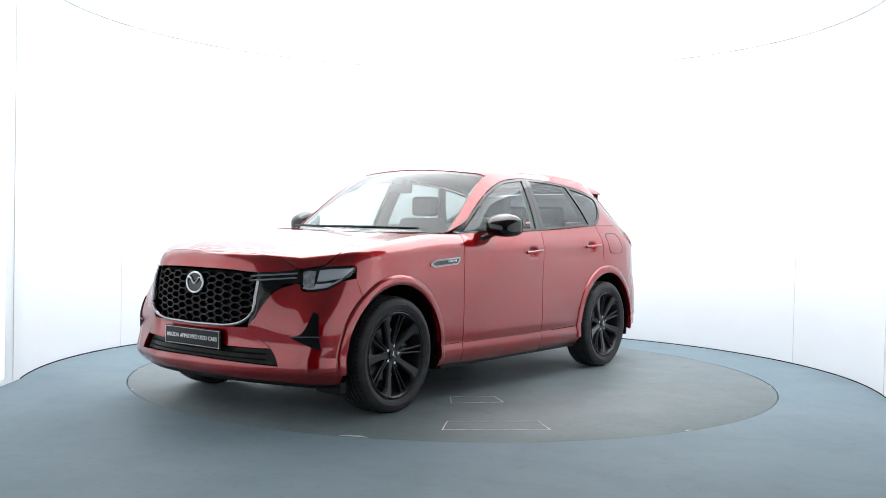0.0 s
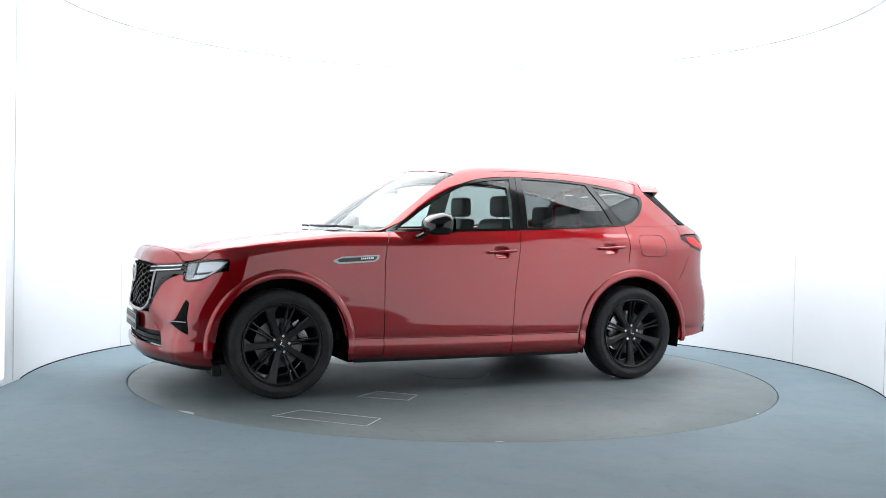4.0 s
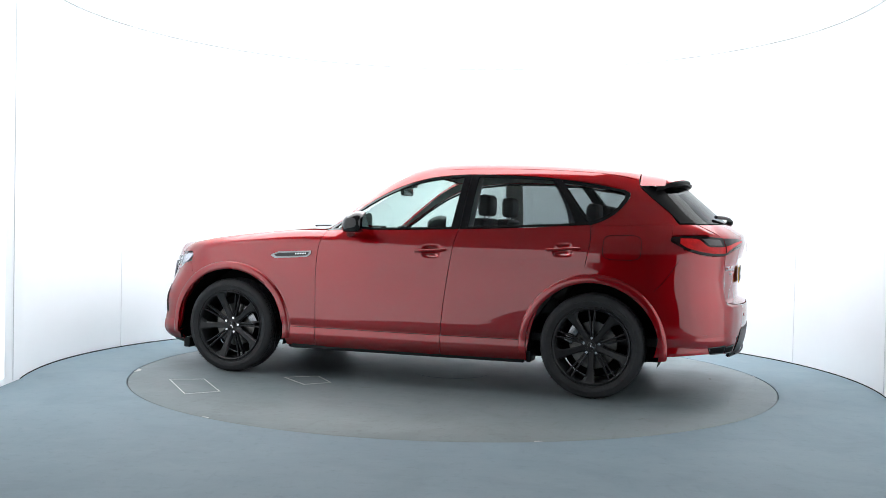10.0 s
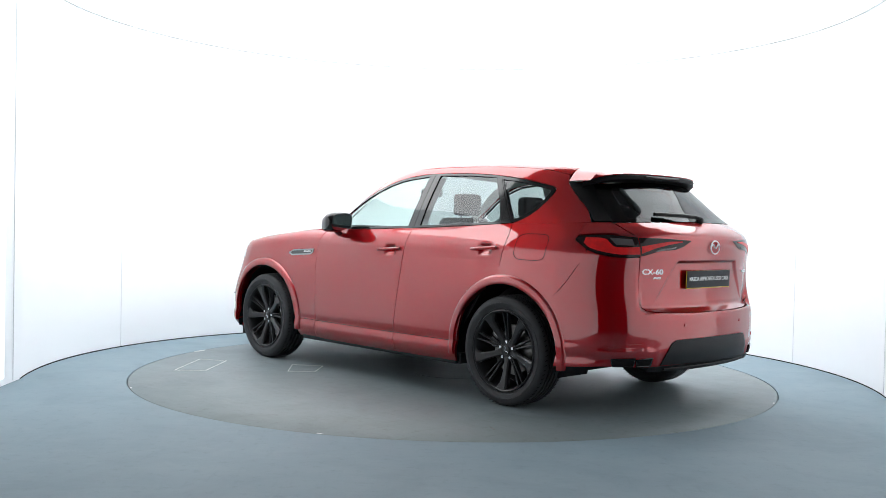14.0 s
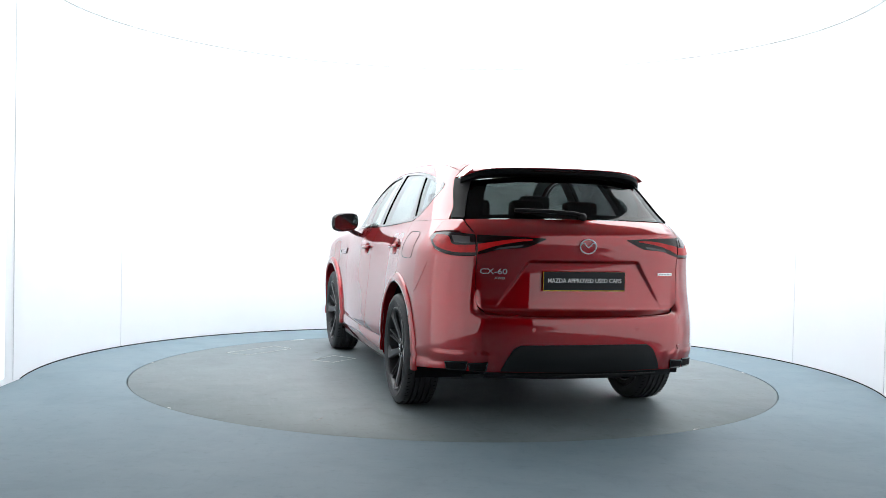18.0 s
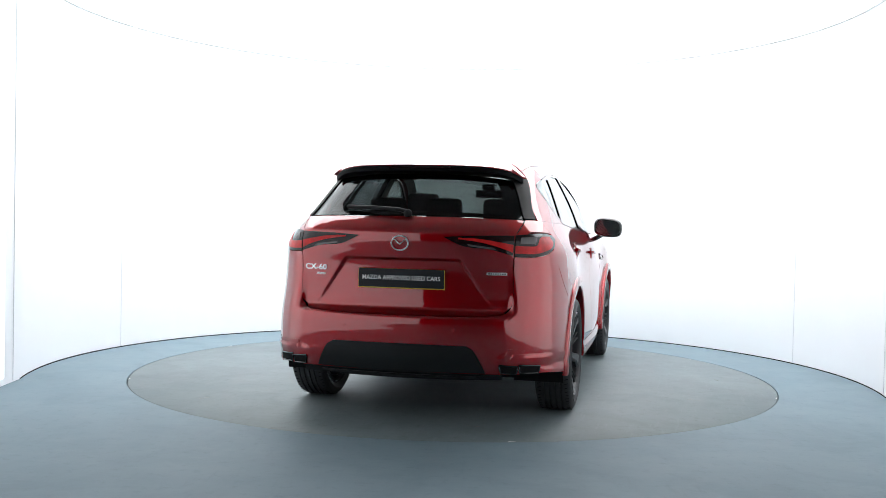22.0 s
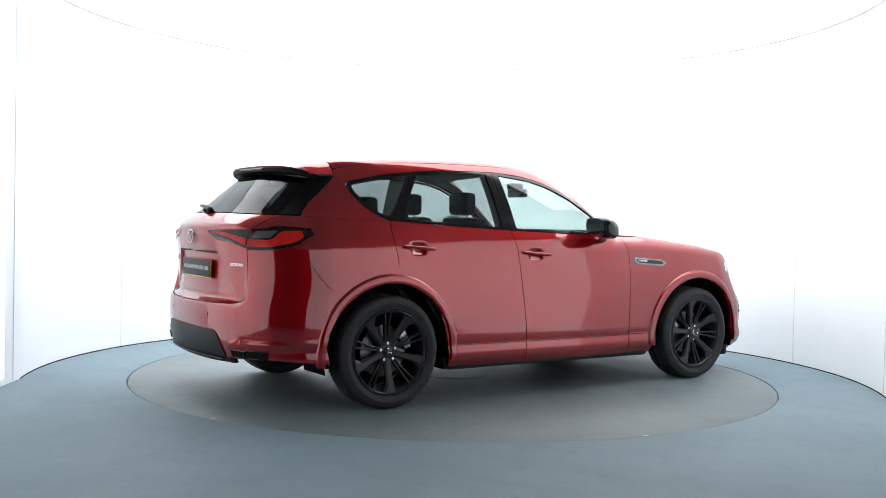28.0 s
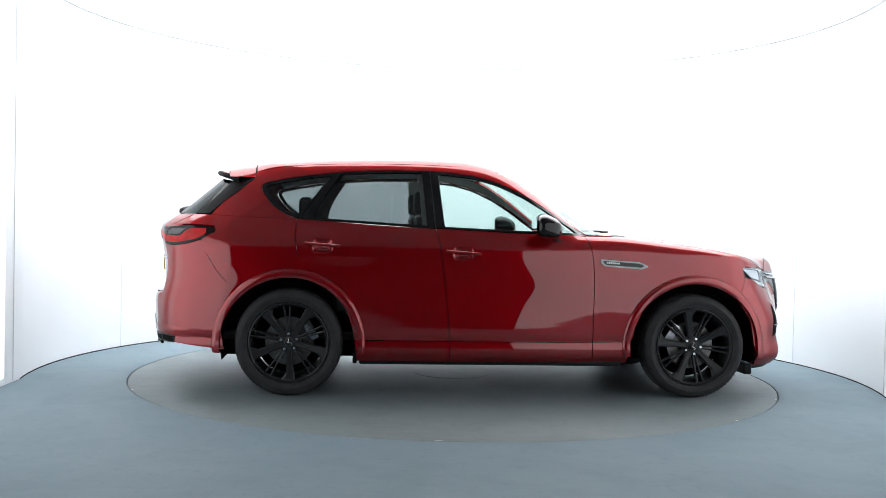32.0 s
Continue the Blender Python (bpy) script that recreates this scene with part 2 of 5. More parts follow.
HIGH = curve1([1.0, 0.5, 0.0, -0.5, -1.1, -1.65, -1.9, -2.1, -2.5], [-0.01, 0.0, 0.004, 0.004, -0.004, -0.034, -0.055, -0.08, -0.15])
HOOD = curve1([2.45, 2.32, 2.25, 2.2, 2.07, 1.89, 1.66, 1.43, 1.2, 0.98, 0.5, -3], [0.78, 0.872, 0.912, 0.932, 0.977, 1.026, 1.068, 1.100, 1.126, 1.146, 1.16, 1.16])
CABIN = curve1([1.1, 0.97, 0.87, 0.65, 0.435, 0.26, 0.085, -0.09, -0.31, -0.65, -1.0, -1.3, -1.5, -1.7, -2.0, -2.5],
               [1.02, 1.118, 1.19, 1.345, 1.490, 1.588, 1.65, 1.681, 1.695, 1.698, 1.689, 1.673, 1.655, 1.628, 1.578, 1.48])
NOSE = curve1([0.15, 0.22, 0.28, 0.36, 0.46, 0.6, 0.72, 0.85, 0.93, 1.0, 1.1], [2.13, 2.23, 2.285, 2.295, 2.272, 2.285, 2.292, 2.28, 2.26, 2.23, 2.16])
TAIL = curve1([0.2, 0.30, 0.40, 0.5, 0.6, 0.655, 0.675, 0.688, 0.705, 0.74, 0.83, 0.95, 1.05, 1.12, 1.17, 1.21, 1.26, 1.4, 1.55, 1.7],
              [-2.33, -2.41, -2.45, -2.463, -2.468, -2.465, -2.458, -2.435, -2.408, -2.400, -2.403, -2.412, -2.43, -2.44, -2.432, -2.39, -2.31, -2.14, -1.97, -1.8])


# the corners of the bumper flow on without the step below the tailgate
TAIL_CORNER = curve1([0.2, 0.30, 0.40, 0.5, 0.6, 0.68, 0.76, 0.85, 0.95, 1.05, 1.12, 1.17, 1.21, 1.26, 1.4, 1.55, 1.7],
                     [-2.33, -2.41, -2.445, -2.460, -2.462, -2.452, -2.432, -2.418, -2.418, -2.43, -2.44, -2.432, -2.39, -2.31, -2.14, -1.97, -1.8])
PLAN_R = curve1([-0.1, 0.0, 0.25, 0.47, 0.66, 0.78, 0.86, 0.92, 0.965, 1.0, 1.2], [0.0, 0.0, 0.008, 0.032, 0.072, 0.118, 0.18, 0.26, 0.37, 0.52, 1.8])


PLAN_LOW = curve1([-0.1, 0.0, 0.3, 0.5, 0.62, 0.735, 0.83, 0.91, 0.96, 1.0, 1.2], [0.0, 0.0, 0.010, 0.045, 0.085, 0.128, 0.165, 0.215, 0.30, 0.44, 1.6])
PLAN_HIGH = curve1([-0.1, 0.0, 0.3, 0.5, 0.6, 0.70, 0.82, 0.90, 0.975, 1.0, 1.2], [0.0, 0.0, 0.012, 0.065, 0.13, 0.205, 0.285, 0.355, 0.456, 0.52, 1.6])


def smax(a, b, k):
    h = np.clip(0.5 + 0.5 * (a - b) / k, 0, 1)
    return b + (a - b) * h + k * h * (1 - h)


def body_field(x, y, z):
    """Below zero inside the car's skin."""
    ay = np.abs(y)
    up = ramp(1.0, 1.38, z)
    half = WIDTH(z) + flank(x, z) * (1 - up) + HIGH(x) * up
    for hx, hz in ((-0.233, 1.006), (-1.216, 1.043)):
        half = half - 0.026 * np.exp(-(((x - hx) / 0.055) ** 4 + ((z - hz) / 0.036) ** 4))
    half = half + 0.006 * ramp(0.462, 0.452, z) * ramp(-1.80, -1.92, x)
    side = ay - half
    bend = 0.36 * ramp(-0.6, 0.2, x)
    cab = CABIN(x + bend * y * y) - 0.072 * y * y
    bulge = 0.012 * ramp(0.60, 0.50 - 0.06 * ramp(1.2, 2.1, x), ay) * ramp(0.95, 1.25, x) * ramp(2.22, 1.8, x)
    hood = HOOD(x) + 0.006 - 0.02 * y * y - 0.006 * ramp(0.55, 0.92, ay) * ramp(0.9, 1.3, x) - 0.015 * ramp(0.25, 0.95, ay) * ramp(1.5, 2.1, x) + bulge
    top = np.where(hood > cab, (z - hood) * 0.96, (z - cab) * 0.86)
    wide = np.maximum(half, 0.5)
    lamps = ramp(0.50, 0.88, z)
    front = x - (NOSE(z) - PLAN_LOW(ay / wide) * (1 - lamps) - PLAN_HIGH(ay / wide) * lamps)
    sunk = ramp(0.012, -0.012, ay - (0.345 + (1.0 - z) * 0.68)) * ramp(0.66, 0.98, z) * ramp(1.008, 0.988, z)
    corner = ramp(0.61, 0.68, ay)
    rear = TAIL(z) * (1 - corner) + TAIL_CORNER(z) * corner + 0.020 * sunk - 0.007 * ramp(0.462, 0.452, z) * ramp(0.50, 0.56, ay) + PLAN_R(ay / half) - x
    f = smax(side, top, 0.09)
    f = smax(f, front * 0.85, 0.055)
    f = smax(f, rear * 0.85, 0.05)
    return f


def root(f, lo, hi):
    """Outermost crossing along a line, for arrays: f(lo) inside, f(hi) outside."""
    lo, hi = lo.copy(), hi.copy()
    for _ in range(26):
        mid = 0.5 * (lo + hi)
        inside = f(mid) < 0
        lo, hi = np.where(inside, mid, lo), np.where(inside, hi, mid)
    return 0.5 * (lo + hi)


def body_normal(p):
    e = 0.004
    g = np.stack([body_field(p[:, 0] + e, p[:, 1], p[:, 2]) - body_field(p[:, 0] - e, p[:, 1], p[:, 2]),
                  body_field(p[:, 0], p[:, 1] + e, p[:, 2]) - body_field(p[:, 0], p[:, 1] - e, p[:, 2]),
                  body_field(p[:, 0], p[:, 1], p[:, 2] + e) - body_field(p[:, 0], p[:, 1], p[:, 2] - e)], 1)
    return g / np.maximum(np.linalg.norm(g, axis=1), 1e-9)[:, None]


AXIS_Z = 0.55           # height of the axis from which flank and roof are projected
FRONT_X, REAR_X = 1.1, -1.1


def cross(ab):
    """(x, angle in the cross-section) to a point of the skin."""
    x, a = ab[:, 0], ab[:, 1]
    c, s = np.cos(a), np.sin(a)
    r = root(lambda q: body_field(x, q * c, AXIS_Z + q * s), np.full(len(x), 0.05), np.full(len(x), 1.6))
    return np.stack([x, r * c, AXIS_Z + r * s], 1)


def fan(cx, sign):
    def f(ab):
        a, z = ab[:, 0], ab[:, 1]
        c, s = np.cos(a) * sign, np.sin(a)
        r = root(lambda q: body_field(cx + q * c, q * s, z), np.full(len(a), 0.05), np.full(len(a), 1.8))
        return np.stack([cx + r * c, r * s, z], 1)
    return f


front_fan, rear_fan = fan(FRONT_X, 1), fan(REAR_X, -1)


def side(*pts):
    """(x, z) on the flank to cross() coordinates."""
    p = np.array(pts, float)
    y = root(lambda q: body_field(p[:, 0], q, p[:, 1]), np.full(len(p), 0.02), np.full(len(p), 1.3))
    return np.stack([p[:, 0], np.arctan2(p[:, 1] - AXIS_Z, y)], 1)


def top(*pts):
    """(x, y) seen from above to cross() coordinates."""
    p = np.array(pts, float)
    z = root(lambda q: body_field(p[:, 0], p[:, 1], q), np.full(len(p), 0.6), np.full(len(p), 1.9))
    return np.stack([p[:, 0], np.arctan2(z - AXIS_Z, p[:, 1])], 1)


def fronty(*pts):
    """(y, z) seen from ahead to front_fan coordinates."""
    p = np.array(pts, float)
    x = root(lambda q: body_field(q, p[:, 0], p[:, 1]), np.full(len(p), 0.9), np.full(len(p), 2.6))
    return np.stack([np.arctan2(p[:, 0], x - FRONT_X), p[:, 1]], 1)


def frontx(*pts):
    """(x, z) on the flank to front_fan coordinates."""
    p = np.array(pts, float)
    y = root(lambda q: body_field(p[:, 0], q, p[:, 1]), np.full(len(p), 0.02), np.full(len(p), 1.3))
    return np.stack([np.arctan2(y, p[:, 0] - FRONT_X), p[:, 1]], 1)


def reary(*pts):
    p = np.array(pts, float)
    x = root(lambda q: body_field(q, p[:, 0], p[:, 1]), np.full(len(p), -0.9), np.full(len(p), -2.7))
    return np.stack([np.arctan2(p[:, 0], REAR_X - x), p[:, 1]], 1)


def rearx(*pts):
    p = np.array(pts, float)
    y = root(lambda q: body_field(p[:, 0], q, p[:, 1]), np.full(len(p), 0.02), np.full(len(p), 1.3))
    return np.stack([np.arctan2(y, REAR_X - p[:, 0]), p[:, 1]], 1)


def join(*arrays):
    return np.concatenate(arrays)


def smooth_line(p, n, straight=False):
    """n + 1 points at even arc length along a curve through the control points."""
    p = np.array(p, float)
    if len(p) == 2 or straight:
        fine, k = p, np.arange(len(p))
    else:
        m = len(p)
        dist = np.maximum(np.linalg.norm(np.diff(p, axis=0), axis=1), 1e-6) ** 0.5
        k = np.concatenate([[0], np.cumsum(dist)])
        u = np.linspace(0, k[-1], 30 * m)
        fine = np.stack([curve1(k, p[:, 0])(u), curve1(k, p[:, 1])(u)], 1)
    d = np.concatenate([[0], np.cumsum(np.linalg.norm(np.diff(fine, axis=0), axis=1))])
    s = np.linspace(0, d[-1], n + 1)
    return np.stack([np.interp(s, d, fine[:, 0]), np.interp(s, d, fine[:, 1])], 1)


def coons(bottom, right, upper, left, nu, nv, straight=False):
    """Grid between four curves: bottom and upper run left to right, left and right run upwards."""
    b, t = smooth_line(bottom, nu, straight), smooth_line(upper, nu, straight)
    l, r = smooth_line(left, nv, straight), smooth_line(right, nv, straight)
    u, v = np.linspace(0, 1, nu + 1)[:, None, None], np.linspace(0, 1, nv + 1)[None, :, None]
    g = ((1 - v) * b[:, None] + v * t[:, None] + (1 - u) * l[None] + u * r[None]
         - ((1 - u) * (1 - v) * b[0] + u * (1 - v) * b[-1] + (1 - u) * v * t[0] + u * v * t[-1]))
    return g


def mirrored(p, s):
    return p * np.array([1, s, 1])


def skin(name, to_skin, quad, nu, nv, mat, parent, label="", sides=(1,), lift=0.0, depth=0.02, straight=False):
    """A panel of the car's skin between four curves, with turned-in edges. Returns one object a side."""
    g = coons(*quad, nu, nv, straight)
    flat = g.reshape(-1, 2)
    p = to_skin(flat)
    n = body_normal(p)
    p = p + n * lift
    idx = np.arange((nu + 1) * (nv + 1)).reshape(nu + 1, nv + 1)
    faces = np.stack([idx[:-1, :-1], idx[1:, :-1], idx[1:, 1:], idx[:-1, 1:]], -1).reshape(-1, 4)
    fn = np.cross(p[faces[:, 1]] - p[faces[:, 0]], p[faces[:, 3]] - p[faces[:, 0]])
    flip = (fn * n[faces[:, 0]]).sum() < 0
    if flip:
        faces = faces[:, ::-1]
    loop = np.concatenate([idx[:, 0], idx[-1, 1:], idx[-2::-1, -1], idx[0, -2:0:-1]])
    k, m = len(p), len(loop)
    nxt = np.roll(np.arange(m), -1)
    verts = np.concatenate([p, p[loop], p[loop] - n[loop] * depth])
    edge = np.stack([k + np.arange(m), k + m + np.arange(m), k + m + nxt, k + nxt], 1)
    if flip:
        edge = edge[:, ::-1]
    t = p[loop[nxt]] - p[loop[np.roll(np.arange(m), 1)]]
    out = np.cross(t, n[loop]) * (-1 if flip else 1)
    out = out / np.maximum(np.linalg.norm(out, axis=1), 1e-9)[:, None]
    norms = np.concatenate([n, out, out])
    allf = np.concatenate([faces, edge])
    made = []
    for s in sides:
        made.append(mesh_object(name, mirrored(verts, s), allf if s > 0 else allf[:, ::-1], mat, parent, label, True, mirrored(norms, s)))
    return made


def band(name, to_skin, outer, inner, n, mat, parent, label="", sides=(1,), lift=0.0, depth=0.015):
    """A closed frame between two four-sided outlines."""
    def loop(q):
        b, r, t, l = (smooth_line(c, n) for c in q)
        return np.concatenate([b[:-1], r[:-1], t[::-1][:-1], l[::-1][:-1]])
    a, b = loop(outer), loop(inner)
    rows = [to_skin(a + (b - a) * f) for f in (0, 0.5, 1)]
    k = len(a)
    nr = [body_normal(r) for r in rows]
    rows = [r + q * lift for r, q in zip(rows, nr)]
    verts = np.concatenate(rows + [rows[0] - nr[0] * depth, rows[2] - nr[2] * depth])
    i = np.arange(k)
    j = np.roll(i, -1)
    faces = np.concatenate([np.stack([i + o * k, j + o * k, j + q * k, i + q * k], 1) for o, q in ((0, 1), (1, 2), (3, 0), (2, 4))])
    f0 = faces[:k]
    fn = np.cross(verts[f0[:, 1]] - verts[f0[:, 0]], verts[f0[:, 3]] - verts[f0[:, 0]])
    if (fn * nr[0]).sum() < 0:
        faces = faces[:, ::-1]
    made = []
    for s in sides:
        made.append(mesh_object(name, mirrored(verts, s), faces if s > 0 else faces[:, ::-1], mat, parent, label, False))
    return made


def on_flank(x, z, s=1, lift=0.0):
    p = cross(side((x, z)))
    q = p + body_normal(p) * lift
    return Vector((q[0, 0], q[0, 1] * s, q[0, 2]))


def on_tail(y, z, lift=0.0):
    p = rear_fan(reary((y, z)))
    q = p + body_normal(p) * lift
    return Vector(q[0])


def fan_of(ab):
    """cross() coordinates to front_fan coordinates."""
    p = cross(ab)
    return np.stack([np.arctan2(p[:, 1], p[:, 0] - FRONT_X), p[:, 2]], 1)


def nose_points(pts, lift=0.0):
    p = front_fan(fronty(*pts))
    return [Vector(v) for v in p + body_normal(p) * lift]


def on_nose(y, z, lift=0.0):
    p = front_fan(fronty((y, z)))
    q = p + body_normal(p) * lift
    return Vector(q[0])


# ---- the booth ----
WALL_R, WALL_H, TABLE_R = 3.28, 3.0, 2.513
ARC_FROM, ARC_TO = -14.0, 194.0              # the round part of the wall, degrees
LANE_END, LANE_HALF = -8.4, 2.75
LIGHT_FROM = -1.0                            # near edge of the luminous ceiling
PANEL_NEAR, PANEL_FAR = (2.755, -8.3), (3.162, -1.15)


def wall_line():
    pts = []
    a0, a1 = radians(ARC_FROM), radians(ARC_TO)
    e0 = Vector((WALL_R * math.cos(a0), WALL_R * math.sin(a0)))
    e1 = Vector((WALL_R * math.cos(a1), WALL_R * math.sin(a1)))
    pts.append(Vector((LANE_HALF, LANE_END)))
    pts += [Vector((WALL_R * math.cos(a), WALL_R * math.sin(a))) for a in np.linspace(a0, a1, 97)]
    pts.append(Vector((-LANE_HALF, LANE_END)))
    return pts


def strip_wall(name, line, z0, z1, thick, mat, label):
    bm = bmesh.new()
    rings = []
    for i, p in enumerate(line):
        d = (line[min(i + 1, len(line) - 1)] - line[max(i - 1, 0)]).normalized()
        n = Vector((d.y, -d.x))
        rings.append([bm.verts.new((*q, z)) for q, z in ((p, z0), (p, z1), (p + n * thick, z1), (p + n * thick, z0))])
    for a, b in zip(rings, rings[1:]):
        for k in range(4):
            bm.faces.new((a[k], a[(k + 1) % 4], b[(k + 1) % 4], b[k]))
    bm.faces.new(rings[0])
    bm.faces.new(rings[-1][::-1])
    ob = part(name, bm, mat, None)
    return tagged(ob, label, "wall" if "wall" in name else "trim", kind="structure")


def booth():
    line = wall_line()
    strip_wall("wall_round", line, -0.02, WALL_H, 0.12, WALL, "curved smooth white painted wall of the photo booth")
    inner = [p * (1 - 0.006 / p.length) for p in line[1:-1]]
    strip_wall("trim_wall_foot", inner, 0.0, 0.008, 0.004, DARK, "thin dark joint along the foot of the wall")
    # upright joints between the wall panels
    for a, w, off in ((196.3, 0.004, 0.025), (160.5, 0.004, 0), (18.0, 0.004, 0), (-11.5, 0.006, 0)):
        bm = bmesh.new()
        box(bm, (0.004, w, WALL_H - 0.02), (WALL_R - 0.001 + off, 0, WALL_H / 2), m=pose(0, 0, 0, 0, 0, a))
        tagged(part("trim_wall_joint", bm, JOINT, None), "fine upright joint between two white wall panels", "trim", kind="structure")
    # floor with a round opening for the turntable
    bm = bmesh.new()
    n = 128
    ins = [bm.verts.new(((TABLE_R + 0.007) * math.cos(2 * math.pi * i / n), (TABLE_R + 0.007) * math.sin(2 * math.pi * i / n), 0)) for i in range(n)]
    mid = [bm.verts.new((4.2 * math.cos(2 * math.pi * i / n), 4.2 * math.sin(2 * math.pi * i / n), 0)) for i in range(n)]
    far = [bm.verts.new((16 * math.cos(2 * math.pi * i / n), 16 * math.sin(2 * math.pi * i / n), 0)) for i in range(n)]
    low = [bm.verts.new(((TABLE_R + 0.007) * math.cos(2 * math.pi * i / n), (TABLE_R + 0.007) * math.sin(2 * math.pi * i / n), -0.08)) for i in range(n)]
    for i in range(n):
        j = (i + 1) % n
        for a, b in ((low, ins), (ins, mid), (mid, far)):
            bm.faces.new((a[i], b[i], b[j], a[j]))
    bm.faces.new(low)
    tagged(part("floor", bm, FLOOR, None), "blue-grey painted concrete floor, scuffed and dull", "floor", kind="structure")
    # ceiling: greyed board over booth and lane, a luminous sheet under its inner part
    def sheet(name, outline, z0, z1, mat, label):
        bm = bmesh.new()
        lo, hi = ([bm.verts.new((p.x, p.y, z)) for p in outline] for z in (z0, z1))
        bm.faces.new(lo[::-1])
        bm.faces.new(hi)
        for i in range(len(lo)):
            j = (i + 1) % len(lo)
            bm.faces.new((lo[i], lo[j], hi[j], hi[i]))
        tagged(part(name, bm, mat, None, smooth=False), label, "ceiling", kind="structure")
    # the unseen board's grey stands in for an unlit ceiling above the lane
    sheet("ceiling", line, WALL_H + 0.004, WALL_H + 0.08, CEILING, "unseen ceiling of the booth, greyed to stay dim in reflections")
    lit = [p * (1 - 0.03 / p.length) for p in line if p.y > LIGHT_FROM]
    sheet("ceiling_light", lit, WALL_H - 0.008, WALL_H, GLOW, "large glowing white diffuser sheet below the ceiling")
    # tall light panels on both walls of the lane, beside the open end
    for s in (1, -1):
        a, b = (Vector((s * x, y)) for x, y in (PANEL_NEAR, PANEL_FAR))
        d = (b - a).normalized()
        n = Vector((-d.y, d.x)) * s
        bm = bmesh.new()
        vs = [[bm.verts.new((*(p + n * o), z)) for p, z in ((a, 0.06), (b, 0.06), (b, 2.9), (a, 2.9))] for o in (0.004, 0.03)]
        bm.faces.new(vs[0]), bm.faces.new(vs[1][::-1])
        for k in range(4):
            bm.faces.new((vs[0][k], vs[0][(k + 1) % 4], vs[1][(k + 1) % 4], vs[1][k]))
        tagged(part("light_panel_wall", bm, GLOW_PANEL, None, smooth=False), "tall glowing white light panel on the lane wall", "light panel", kind="structure")
    rim = [p * (1 - 0.012 / p.length) for p in line[1:-1]]
    strip_wall("trim_ceiling", rim, WALL_H - 0.012, WALL_H, 0.008, SEAM, "thin grey edge strip where wall meets ceiling")
    # the unlit hall outside the open end
    def slab(name, size, at, label):
        bm = bmesh.new()
        box(bm, size, at)
        tagged(part(name, bm, HALL, None, smooth=False), label, "wall", kind="structure")
    slab("wall_hall_end", (14, 0.2, 4.2), (0, -15.2, 2.1), "dark painted end wall of the hall")
    slab("wall_hall_side", (0.2, 7, 4.2), (7.0, -11.8, 2.1), "dark painted side wall of the hall")
    slab("wall_hall_flank", (0.2, 7, 4.2), (-7.0, -11.8, 2.1), "dark painted side wall of the hall")
    for s in (1, -1):
        slab("wall_hall_front", (4.15, 0.2, 4.2), (s * 4.88, LANE_END - 0.11, 2.1), "dark painted wall beside the booth opening")
    slab("wall_hall_lintel", (6.4, 0.2, 1.1), (0, LANE_END - 0.11, 3.64), "dark painted wall above the booth opening")
    slab("ceiling_hall", (14, 7, 0.1), (0, -11.8, 4.25), "dark ceiling of the hall")


booth()


